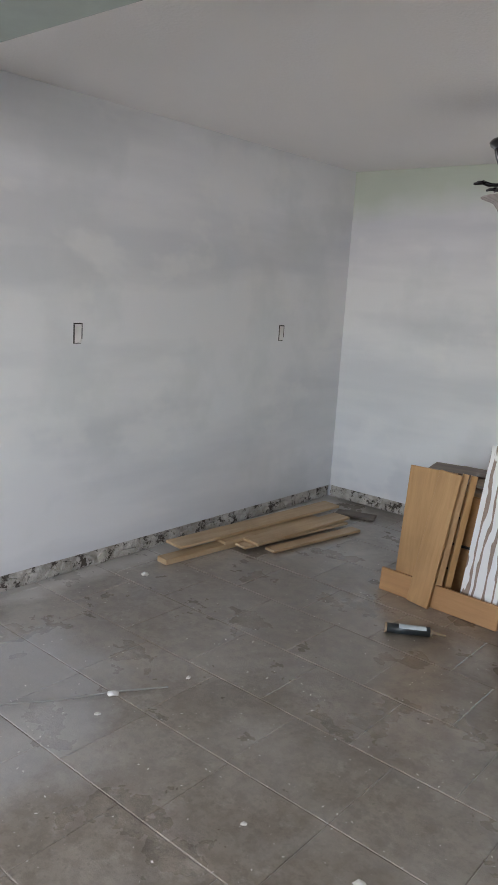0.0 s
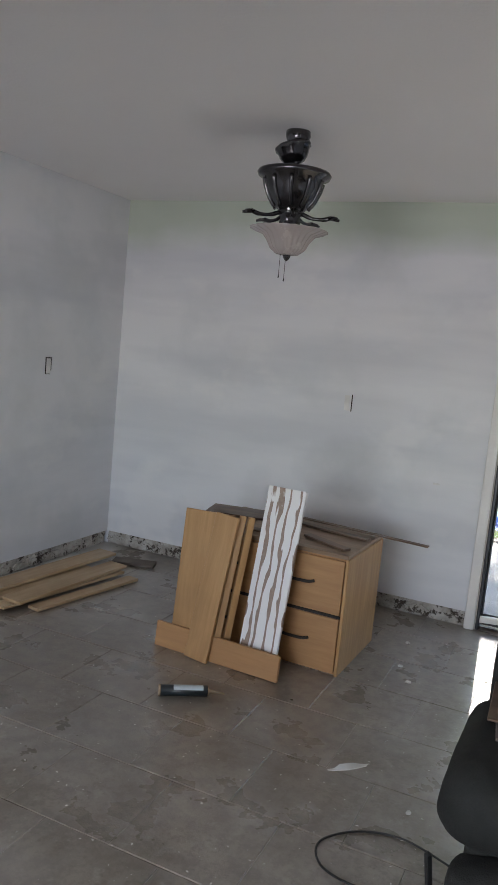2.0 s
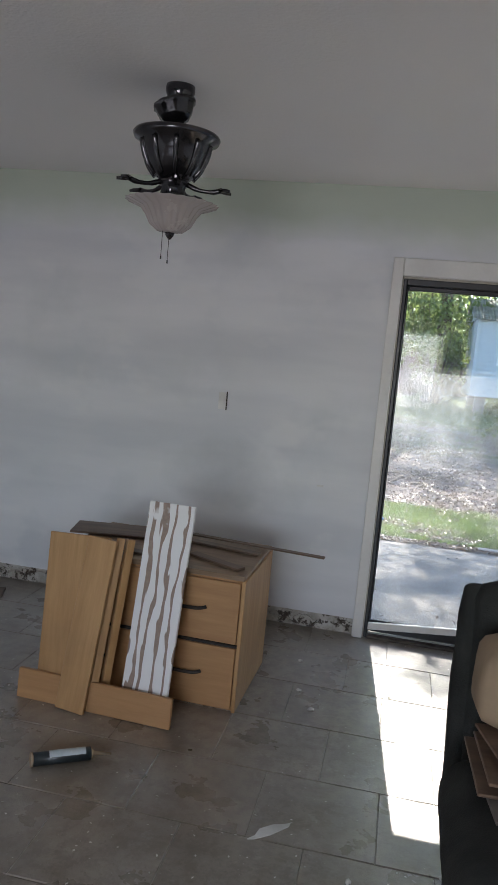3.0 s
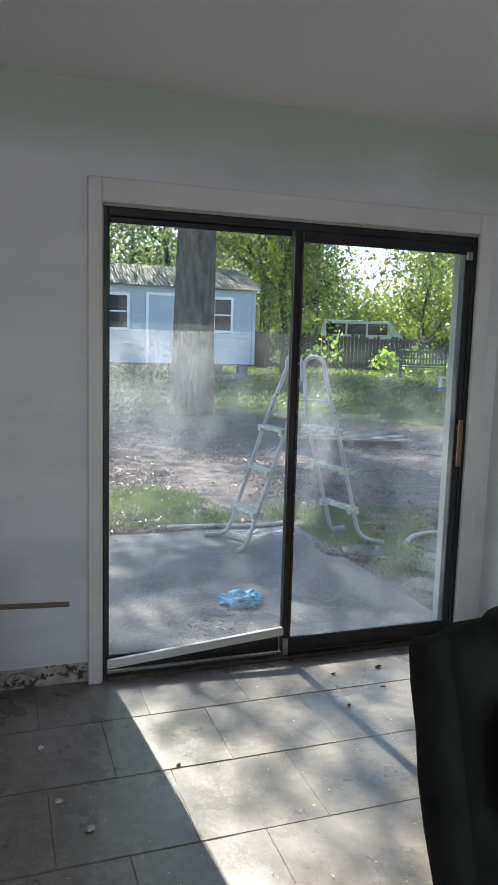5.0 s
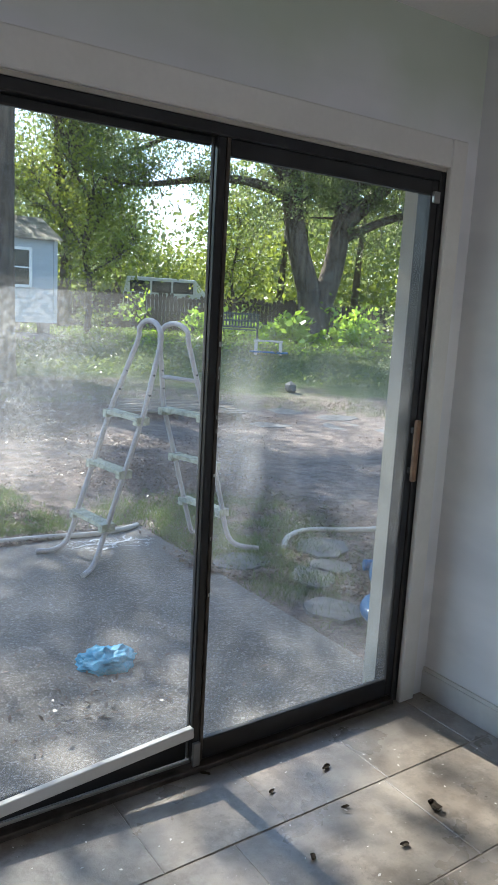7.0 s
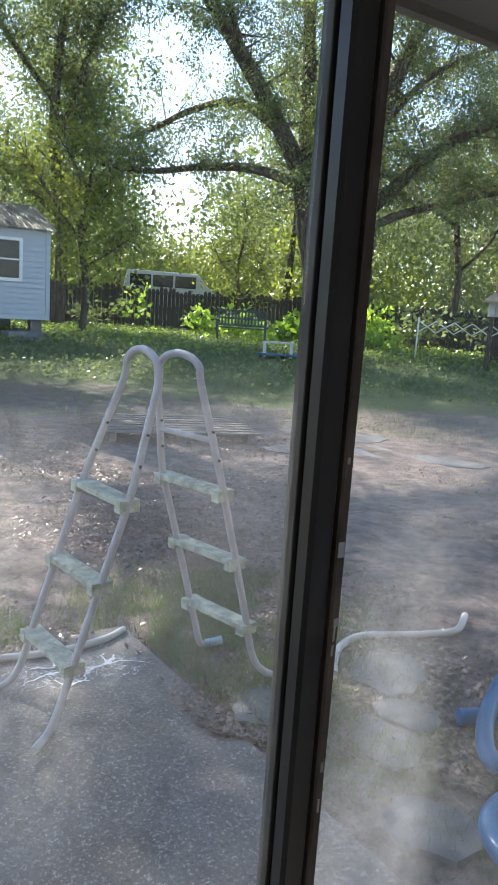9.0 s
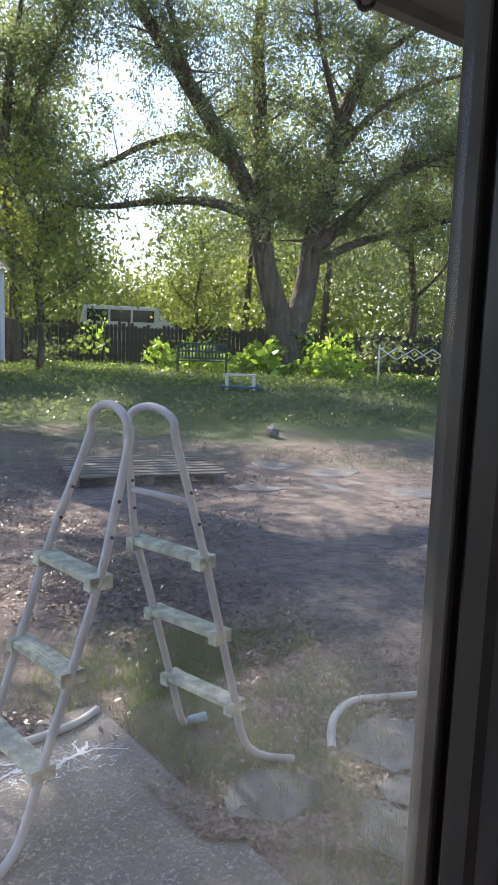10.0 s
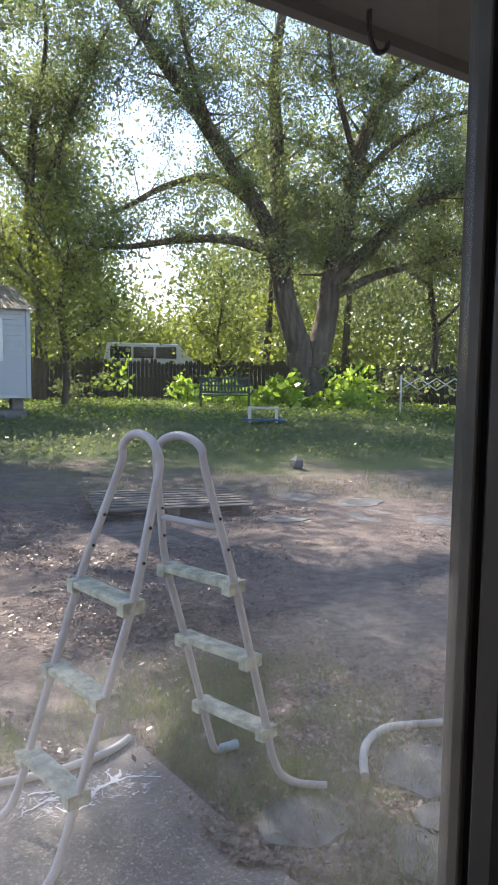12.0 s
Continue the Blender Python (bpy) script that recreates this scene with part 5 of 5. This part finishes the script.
prof = [(-2.4, 0.35), (2.4, 0.35), (2.45, 0.95), (1.75, 1.18), (1.15, 2.0), (-2.25, 2.05), (-2.42, 1.2)]
a = [bm.verts.new((x, -0.9, z)) for x, z in prof]
b = [bm.verts.new((x, 0.9, z)) for x, z in prof]
bm.faces.new(a)
bm.faces.new(list(reversed(b)))
for i in range(len(prof)):
    bm.faces.new((a[i], b[i], b[(i + 1) % len(prof)], a[(i + 1) % len(prof)]))
soften(bm, 0.08, 3)
part("body", bm, M_WHITE, van)
for x0, x1 in ((-2.1, -1.1), (-1.0, -0.05), (0.05, 1.05)):
    bar("window", (x0, -0.93, 1.3, x1, -0.88, 1.85), M_CARGLASS, van, 0.01)
bm = bmesh.new()
vs = [bm.verts.new(p) for p in ((1.78, -0.75, 1.2), (1.78, 0.75, 1.2), (1.22, 0.7, 1.92), (1.22, -0.7, 1.92))]
bm.faces.new(vs)
bmesh.ops.solidify(bm, geom=bm.faces[:], thickness=0.02)
for v in bm.verts:
    v.co.x += 0.03
part("windscreen", bm, M_CARGLASS, van)
for x in (-1.6, 1.5):
    for yy in (-0.92, 0.74):
        bm = bmesh.new()
        tube(bm, [(x, yy, 0.34), (x, yy + 0.18, 0.34)], 0.34, 20)
        w = part("wheel", bm, M_CABLE, van)
        bm = bmesh.new()
        tube(bm, [(x, yy - 0.01, 0.34), (x, yy + 0.19, 0.34)], 0.2, 16)
        part("rim", bm, M_ALU, w)

# folded canopy frame and lean-to
cx, cy = out(50.5, 21)
frame_t = thing("canopy_frame", "collapsed white metal pop-up canopy frame", "canopy frame", (cx, cy, gh(cx, cy)), -50)
for k in range(5):
    x = -1.1 + 0.48 * k
    for s in (-1, 1):
        bm = bmesh.new()
        tube(bm, [(x, 0.02 * s, 0.88 + 0.16 * s), (x + 0.48, 0.02 * s, 0.88 - 0.16 * s)], 0.018, 6)
        part("scissor_bar", bm, M_WHITE, frame_t)
for x in (-1.1, 1.35):
    bm = bmesh.new()
    tube(bm, [(x, 0, 0), (x, 0, 1.12)], 0.025, 8)
    part("post", bm, M_WHITE, frame_t)
lx, ly = out(57.5, 19.5)
lean = thing("lean_to", "open lean-to with brown roof and pale corrugated front", "lean-to", (lx, ly, gh(lx, ly) - 0.3), -57)
bar("roof", (-1.8, -0.4, 2.0, 2.5, 2.2, 2.06), M_CARD, lean, 0.01, "brown shingle roof", pose(0, 0, 0, 6, 0, 0))
for k in range(22):
    bar("front_panel", (-1.7 + 0.18 * k, -0.3, 1.62, -1.53 + 0.18 * k, -0.28 - 0.02 * (k % 2), 1.98), M_PVC, lean, 0.003)
for x in (-1.65, 2.2):
    bar("post", (x, -0.28, 0, x + 0.1, -0.18, 1.98), M_FENCE, lean)
bar("back_wall", (-1.7, 1.9, 0, 2.3, 1.98, 2.1), M_FENCE, lean)

# ---- trees ----
def wood_limb(bm, pts, r0, r1, n=5, sides=9):
    p = smooth_path(pts, n)
    k = len(p) - 1
    tube(bm, p, [r0 + (r1 - r0) * (i / k) ** 0.8 for i in range(k + 1)], sides)
    return p


def tree(name, label, base, turn, limbs, leaf_mat, leaves, leaf_size, seed, twigs=5, clump=0.55, reach=2.0, moss=0):
    """limbs: (start radius, end radius, points as (across, up, depth)); twigs and leaf clumps grow along them."""
    rng = np.random.default_rng(seed)
    r = random.Random(seed)
    t = thing(name, label, "tree", (base[0], base[1], gh(*base) - 0.05), turn)
    spots = []
    moss_at = []
    trunk = True
    for limb_ in limbs:
        r0, r1, pts = limb_[:3]
        leafy = limb_[3] if len(limb_) > 3 else 1.0
        bm = bmesh.new()
        p = wood_limb(bm, [Vector((u, d, z)) for u, z, d in pts], r0, r1)
        if r1 < 0.2:
            for i in range(int(len(p) * 0.35), len(p)):
                for _ in range(twigs):
                    if r.random() > 0.45 * leafy:
                        continue
                    d = Vector((r.gauss(0, 1), r.gauss(0, 1), r.gauss(0.35, 0.6))).normalized()
                    ln = reach * r.uniform(0.5, 1.1)
                    q = [p[i], p[i] + d * ln * 0.5 + Vector((0, 0, 0.1)), p[i] + d * ln + Vector((0, 0, r.uniform(-0.4, 0.3)))]
                    tube(bm, q, [max(0.012, r1 * 0.4), 0.014, 0.006], 5, False)
                    spots += [q[1], q[2], q[2] + Vector((r.gauss(0, 0.5), r.gauss(0, 0.5), r.gauss(0, 0.4)))]
                    moss_at.append(q[2])
        part("trunk" if trunk else "limb", bm, M_BARK, t)
        trunk = False
    if not spots:
        return t
    c = np.array([tuple(s) for s in spots])
    pick = c[rng.integers(0, len(c), leaves)] + rng.normal(size=(leaves, 3)) * clump * np.array((1, 1, 0.75))
    o = quads("crown", pick, rng.uniform(0.6, 1.3, leaves) * leaf_size, leaf_mat, rng, t, 0.5, upright=0.4)
    o["kind"] = "stuff"
    if moss:
        m_ = np.array([tuple(s) for s in moss_at])
        pick = m_[rng.integers(0, len(m_), moss)] + rng.normal(size=(moss, 3)) * np.array((0.35, 0.35, 0.5)) - np.array((0, 0, 0.5))
        o = quads("hanging_moss", pick, rng.uniform(0.08, 0.24, moss), M_MOSS, rng, t, 0.10, droop=9.0)
        o["kind"] = "stuff"
    return t


bx0, by0 = out(40.4, 24.6)
oak_limbs = [
    (0.62, 0.46, [(0.1, -0.2, 0), (0.05, 0.5, 0), (-0.1, 1.2, 0), (-0.25, 1.9, 0)]),
    (0.44, 0.17, [(-0.2, 1.7, 0), (-0.7, 3.2, -0.2), (-1.0, 4.6, -0.3), (-1.4, 5.8, -0.5), (-2.9, 8.2, -0.8), (-4.6, 10.6, -1.0), (-6.0, 12.5, -1.2)]),
    (0.36, 0.14, [(-0.9, 4.1, -0.2), (-1.05, 6.0, 0.4), (-1.15, 8.5, 0.8), (-1.3, 11.0, 1.0), (-1.0, 13.5, 1.2)]),
    (0.44, 0.18, [(0.15, 1.3, 0), (0.55, 2.8, 0.2), (0.75, 4.4, 0.3), (1.1, 6.0, 0.3), (1.5, 8.2, 0.2), (2.4, 10.5, 0.0), (2.8, 13.0, 0.0)]),
    (0.25, 0.09, [(0.7, 4.0, 0.2), (1.9, 5.2, 0), (3.0, 6.2, -0.4), (4.4, 6.9, -0.8), (6.2, 7.3, -1.0), (8.0, 7.4, -1.2)]),
    (0.18, 0.07, [(0.8, 3.7, 0.2), (2.2, 4.4, 0.6), (3.8, 4.9, 1.0), (5.8, 5.4, 1.2), (7.5, 5.3, 1.3)]),
    (0.19, 0.06, [(-1.2, 5.0, -0.3), (-2.6, 5.35, -0.8), (-4.2, 5.25, -1.2), (-5.8, 5.0, -1.5), (-7.2, 5.1, -1.8)], 0.4),
    (0.17, 0.06, [(-1.7, 6.4, -0.5), (-3.2, 7.4, -0.2), (-4.8, 7.2, 0.1), (-6.2, 6.6, 0.4), (-7.2, 6.3, 0.5)], 0.3),
    (0.14, 0.05, [(1.3, 7.0, 0.2), (2.6, 8.6, 0.8), (4.2, 9.6, 1.4), (6.0, 10.2, 1.8)]),
    (0.14, 0.05, [(-3.0, 8.3, -0.8), (-3.6, 10.0, -2.0), (-4.0, 12.0, -3.0)]),
    (0.12, 0.05, [(1.4, 8.0, 0.2), (0.6, 10.0, -1.5), (0.2, 12.0, -2.5)]),
    (0.12, 0.05, [(2.0, 9.6, 0.1), (4.6, 11.6, 0.4), (6.6, 13.0, 0.6)]),
]
tree("oak_tree", "large spreading live oak with forked dark trunk and moss", (bx0, by0), -40, oak_limbs, M_LEAF_OAK, 150000, 0.054, 3, 7, 0.24, 2.3, 5000)

tree("oak_tree", "tall thick-trunked oak in front of the shed", (3.62, 12.4), -14, [
    (0.50, 0.36, [(0, -0.2, 0), (0, 2.0, 0), (0.05, 5.0, 0), (0.1, 7.5, 0)]),
    (0.24, 0.08, [(0.05, 6.5, 0), (-2.0, 8.2, -1), (-4.5, 9.5, -1.5)]),
    (0.24, 0.08, [(0.1, 7.0, 0), (1.6, 9.0, -1.5), (2.8, 10.5, -3.0)]),
    (0.22, 0.07, [(0.1, 7.2, 0), (0.0, 9.5, 1.5), (-0.5, 12.0, 2.5)]),
    (0.18, 0.06, [(0.1, 6.6, 0), (-1.0, 8.0, -2.5), (-1.8, 9.2, -5.0)]),
    # two rear limbs added to break up the sun on the yard
    (0.2, 0.06, [(0.1, 7.0, 0), (1.2, 9.6, 3.0), (2.2, 11.2, 6.0), (3.0, 11.8, 8.0)]),
    (0.18, 0.06, [(0.0, 7.0, 0), (-1.6, 9.2, 2.6), (-3.0, 10.6, 5.0)]),
    # two unseen limbs added to dapple the sun on patio and floor
    (0.17, 0.05, [(0.05, 6.4, 0), (-2.1, 8.2, -1.4), (-4.4, 9.0, -2.2), (-5.8, 9.3, -2.7)], 0.75),
    (0.13, 0.05, [(0.0, 6.6, 0), (-1.5, 8.1, -1.5), (-2.9, 8.8, -2.9), (-3.9, 9.0, -3.3)], 0.4),
], M_LEAF_OAK, 38000, 0.060, 7, 6, 0.32, 1.8)

# invented oak, placed so that its crown shades the yard
tree("oak_tree", "tall dense oak added behind the shed to shade the yard", (1.2, 24.2), 0, [
    (0.32, 0.2, [(0, -0.2, 0), (0.1, 3.0, 0), (0.0, 6.0, 0)]),
    (0.18, 0.06, [(0.0, 5.6, 0), (-2.4, 8.0, -1), (-4.8, 10.5, -1.5)]),
    (0.18, 0.06, [(0.0, 5.8, 0), (2.2, 8.4, -1.5), (4.2, 10.8, -2.5)]),
    (0.18, 0.06, [(0.0, 5.8, 0), (0.3, 9.5, 0.5), (0.0, 13.5, 0.8)]),
    (0.14, 0.05, [(0.0, 5.4, 0), (1.5, 7.4, -3.0), (2.4, 9.0, -5.0)]),
    (0.14, 0.05, [(0.0, 5.4, 0), (-1.5, 7.4, -3.0), (-2.4, 9.0, -5.0)]),
], M_LEAF_OAK, 44000, 0.075, 23, 6, 0.5, 2.3)
x_, y_ = out(21.8, 22.5)
tree("young_tree", "slender young tree with yellowing leaves by the shed", (x_, y_), -24, [
    (0.12, 0.06, [(0, -0.1, 0), (0.1, 1.5, 0), (-0.1, 3.0, 0.1), (0.2, 4.6, 0)]),
    (0.06, 0.02, [(0.0, 2.6, 0), (-0.9, 3.8, 0.2), (-1.6, 4.8, 0)]),
    (0.06, 0.02, [(0.0, 3.0, 0), (0.5, 3.9, 0.2), (0.7, 4.8, 0)]),
    (0.06, 0.02, [(0.1, 4.2, 0), (-0.5, 5.2, 0.2), (-0.6, 6.0, 0)]),
    (0.05, 0.02, [(0.0, 1.9, 0), (1.0, 2.6, -0.2), (1.5, 3.0, 0)]),
], M_LEAF_YEL, 6000, 0.07, 13, 7, 0.36, 0.9)
x_, y_ = out(20.0, 25.5)
tree("oak_tree", "tall leafy oak rising behind the shed", (x_, y_), -20, [
    (0.24, 0.12, [(0, -0.1, 0), (0.1, 3.0, 0), (-0.2, 6.5, 0.1), (0.1, 10.0, 0)]),
    (0.12, 0.05, [(0.0, 3.6, 0), (-2.2, 5.4, 0.2), (-4.2, 7.4, 0)]),
    (0.12, 0.05, [(0.0, 4.4, 0), (0.6, 6.4, 0.2), (0.8, 8.6, 0)]),
    (0.12, 0.05, [(0.0, 6.2, 0), (1.2, 9.6, 0.2), (2.4, 12.4, 0)]),
    (0.12, 0.05, [(-0.1, 7.0, 0), (-2.0, 9.5, 0.4), (-3.4, 12.4, 0)]),
    (0.10, 0.04, [(0.1, 9.6, 0), (0.4, 11.8, 0.2), (0.2, 14.0, 0)]),
], M_LEAF_OAK, 60000, 0.06, 17, 7, 0.30, 1.7, 1500)
for n_, (az, d, h) in enumerate([(49.5, 29, 9), (52.5, 31, 10), (56, 28, 8), (33.5, 27.2, 4.2), (12, 34, 10), (61, 27, 9)]):
    x_, y_ = out(az, d)
    s = h / 9.0
    tree("slender_tree", "slender leaning tree at the back of the yard", (x_, y_), -az, [
        (0.16 * s + 0.02, 0.08 * s, [(0, -0.1, 0), (0.2 * s, 2.5 * s, 0), (-0.1 * s, 5.0 * s, 0.1), (0.3 * s, 7.5 * s, 0)]),
        (0.08 * s, 0.03 * s, [(0.1 * s, 2.8 * s, 0), (1.3 * s, 4.2 * s, 0.2), (1.9 * s, 6.4 * s, 0)]),
        (0.08 * s, 0.03 * s, [(0.0, 4.4 * s, 0), (-1.4 * s, 5.6 * s, 0.2), (-2.2 * s, 7.2 * s, 0)]),
        (0.06 * s, 0.02 * s, [(0.2 * s, 6.4 * s, 0), (0.5 * s, 8.5 * s, 0.2), (0.2 * s, 10.0 * s, 0)]),
    ], M_LEAF_YEL if h < 5 else M_LEAF_OAK, int(3200 * s) + 500, 0.09, 31 + n_, 5, 0.5, 1.8 * s, 0 if h < 5 else 700)

# far woods: clumps of foliage behind the fence
rng = np.random.default_rng(77)
far, farb = [], []
for _ in range(1150):
    az, d = rng.uniform(-35, 78), rng.uniform(31, 58)
    top = 5.5 + 8.5 * (0.5 + 0.5 * math.sin(az * 0.35 + 1.0)) + rng.uniform(0, 3)
    gap = math.exp(-((az - 28.8) / 3.6) ** 4)
    top = top * (1 - 0.70 * gap)
    z = 0.6 + rng.uniform(0, 1) ** 1.25 * top
    if az > 44 and rng.uniform() < 0.45:
        continue
    if 22 < az < 35 and d < 44 and z < 4.2:
        continue
    x_, y_ = out(az, d)
    n = int(rng.uniform(110, 260))
    c = np.array((x_, y_, z)) + rng.normal(size=(n, 3)) * np.array((1.1, 1.1, 0.8))
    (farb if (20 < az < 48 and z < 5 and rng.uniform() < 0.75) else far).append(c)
for _ in range(620):
    az, d = rng.uniform(8, 70), rng.uniform(45, 60)
    z = 0.6 + rng.uniform(0, 1) ** 1.2 * (4.2 if 25 < az < 32 else 7.5)
    x_, y_ = out(az, d)
    n = int(rng.uniform(130, 240))
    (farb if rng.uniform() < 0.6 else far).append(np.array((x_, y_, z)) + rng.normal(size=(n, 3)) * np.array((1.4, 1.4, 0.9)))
for nm, lst, mt, lab in (("far_woods", far, M_LEAF_OAK, "dense dark green woods behind the fence"), ("far_thicket", farb, M_LEAF_YEL, "yellow-green thicket behind the fence")):
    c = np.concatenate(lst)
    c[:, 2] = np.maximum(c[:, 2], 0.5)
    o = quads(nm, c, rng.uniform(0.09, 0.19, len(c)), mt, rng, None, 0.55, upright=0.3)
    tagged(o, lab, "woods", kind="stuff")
trunks = bmesh.new()
for _ in range(40):
    az, d = rng.uniform(-30, 75), rng.uniform(32, 55)
    if 25 < az < 32:
        continue
    x_, y_ = out(az, d)
    lean_ = rng.uniform(-0.8, 0.8)
    tube(trunks, [(x_, y_, 0.2), (x_ + lean_ * 0.4, y_, 4), (x_ + lean_, y_, 9)], [0.2, 0.15, 0.06], 7)
tagged(part("far_trunks", trunks, M_BARK), "dark trunks of the woods behind the fence", "woods", kind="stuff")


def shrub(name, label, at, n, spread, size, mat, seed, up=0.3, aspect=0.6):
    rng = np.random.default_rng(seed)
    x, y = at
    r = random.Random(seed)
    s = thing(name, label, "shrub", (x, y, gh(x, y)))
    bm = bmesh.new()
    tips = []
    for _ in range(max(6, n // 40)):
        e = (r.gauss(0, spread[0] * 0.55), r.gauss(0, spread[1] * 0.55), r.uniform(0.4, 1.0) * spread[2])
        tube(bm, [(e[0] * 0.2, e[1] * 0.2, 0), (e[0] * 0.7, e[1] * 0.7, e[2] * 0.6), e], [0.012, 0.009, 0.004], 5, False)
        tips += [e, (e[0] * 0.7, e[1] * 0.7, e[2] * 0.6)]
    part("stems", bm, M_BARK, s)
    c = np.array(tips)[rng.integers(0, len(tips), n)] + rng.normal(size=(n, 3)) * np.array((0.2, 0.2, 0.14))
    c[:, 2] = np.maximum(c[:, 2], 0.03)
    o = quads("leaves", c, rng.uniform(0.6, 1.3, n) * size, mat, rng, s, aspect, upright=up)
    o["kind"] = "stuff"


for n_, (az, d, n, sp, sz, mt) in enumerate([
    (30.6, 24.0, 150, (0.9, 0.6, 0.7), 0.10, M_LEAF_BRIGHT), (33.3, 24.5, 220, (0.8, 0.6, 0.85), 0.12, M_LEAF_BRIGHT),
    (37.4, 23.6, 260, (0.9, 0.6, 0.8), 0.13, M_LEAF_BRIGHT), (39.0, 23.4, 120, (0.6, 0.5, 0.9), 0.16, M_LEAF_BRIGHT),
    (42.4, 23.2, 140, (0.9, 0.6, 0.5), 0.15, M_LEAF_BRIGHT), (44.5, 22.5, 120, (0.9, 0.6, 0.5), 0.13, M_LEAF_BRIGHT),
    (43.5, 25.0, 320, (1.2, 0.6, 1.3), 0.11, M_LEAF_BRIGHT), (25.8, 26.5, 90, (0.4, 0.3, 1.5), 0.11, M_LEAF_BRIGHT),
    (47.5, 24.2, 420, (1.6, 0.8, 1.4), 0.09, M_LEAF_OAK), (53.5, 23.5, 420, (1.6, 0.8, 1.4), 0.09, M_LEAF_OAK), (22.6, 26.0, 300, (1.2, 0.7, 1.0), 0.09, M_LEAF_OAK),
]):
    shrub("garden_shrub", "broad-leaved shrub coloured as sunlit before the fence" if mt is M_LEAF_BRIGHT else "dark leafy shrub before the fence", out(az, d), n, sp, sz, mt, 50 + n_)

for n_, (x_, y_, h) in enumerate([(1.0, 20.6, 3.6), (-0.9, 21.4, 4.4), (-2.9, 20.4, 3.4), (0.2, 24.0, 6.0), (-5.2, 21.5, 4.6)]):
    shrub("thicket_shrub", "dense dark evergreen growth beside the shed", (x_, y_), 2600, (1.5, 1.0, h), 0.085, M_LEAF_OAK, 80 + n_)

# ground cover, grass and leaf litter
def scatter(name, label, category, n, place, size, mat, seed, up, aspect, z=(0.0, 0.06)):
    rng = np.random.default_rng(seed)
    pts = []
    while len(pts) < n:
        x, y = place(rng)
        if y < 0.3 or (-3.6 < x < 2.06 and y < 2.88 and n > 1000 and (mat is not M_LITTER or (x < 1.9 and y < 2.7))):
            continue
        if name == "leaf_litter" and noise.noise(Vector((x * 0.8, y * 0.8, 5.0))) - 0.10 * (x - 1.5) < rng.uniform(-0.5, 0.3):
            continue
        zz = gh(x, y) if not (-3.6 < x < 2.03 and y < 2.85) else -0.05
        zz += 0.05 * noise.noise(Vector((x * 0.5, y * 0.5, 0))) if 3.4 < y < 60 else 0.0
        pts.append((x, y, zz + rng.uniform(*z)))
    o = quads(name, pts, rng.uniform(0.6, 1.4, n) * size, mat, rng, None, aspect, upright=up)
    tagged(o, label, category, kind="stuff")


scatter("ground_cover", "low leafy ground cover under the trees", "ground cover", 7000, lambda g: out(g.uniform(12, 62), 27 - 8.5 * g.uniform(0, 1) ** 1.6), 0.045, M_LEAF_BRIGHT, 91, 1.2, 0.6, (0.02, 0.16))
scatter("ground_cover_dark", "low dark ivy under the trees", "ground cover", 20000, lambda g: out(g.uniform(5, 66), 27 - 13 * g.uniform(0, 1) ** 1.5), 0.045, M_LEAF_OAK, 92, 1.2, 0.6, (0.02, 0.14))


def near_grass(g):
    k = g.choice(4, p=(0.14, 0.26, 0.08, 0.52))
    if k == 0:
        return g.normal(2.6, 0.4), g.normal(2.7, 0.4)
    if k == 1:
        return g.uniform(-2.5, 1.6), abs(g.normal(0, 0.5)) + 2.86
    if k == 2:
        return g.normal(2.45, 0.25), g.normal(1.6, 0.6)
    return g.uniform(-3.5, 1.5), g.uniform(2.86, 4.7)


def blades(name, n, place, seed, tall):
    rng = np.random.default_rng(seed)
    v, f = [], []
    while len(f) < n:
        x, y = place(rng)
        if -3.6 < x < 2.05 and y < 2.86 or y < 0.5:
            continue
        if noise.noise(Vector((x * 1.7, y * 1.7, 3.0))) + 0.6 * noise.noise(Vector((x * 5, y * 5, 9.0))) < rng.uniform(-0.45, 0.3):
            continue
        z, h, a = gh(x, y) - 0.01, tall * rng.uniform(0.4, 1.2), rng.uniform(0, 6.28)
        w, lx_, ly_ = 0.0026, rng.normal(0, 0.5) * h, rng.normal(0, 0.5) * h
        i = len(v)
        v += [(x - w * math.cos(a), y - w * math.sin(a), z), (x + w * math.cos(a), y + w * math.sin(a), z), (x + lx_, y + ly_, z + h)]
        f.append((i, i + 1, i + 2))
    me = bpy.data.meshes.new(name)
    me.from_pydata(v, [], f)
    me.materials.append(M_GRASS)
    tagged(new(name, me), "thin tufts of grass along the patio edge", "grass", kind="stuff")


blades("grass", 85000, near_grass, 95, 0.075)
blades("lawn_grass", 70000, lambda g: out(g.uniform(-5, 60), 23 - 13 * g.uniform(0, 1) ** 1.6), 96, 0.10)
scatter("leaf_litter", "fallen brown leaves strewn over the earth", "leaf litter", 80000, lambda g: out(g.uniform(-30, 66), 2.3 + 12 * g.uniform(0, 1) ** 1.5), 0.0175, M_LITTER, 97, 2.5, 0.5, (0.004, 0.02))
scatter("patio_leaves", "a few dead leaves on the patio", "leaf litter", 260, lambda g: (g.normal(0.75, 0.25), g.normal(0.62, 0.16)) if g.uniform() < 0.6 else (g.uniform(-1.5, 2.1), g.uniform(0.4, 2.8)), 0.015, M_LITTER, 98, 3.0, 0.4, (0.004, 0.012))
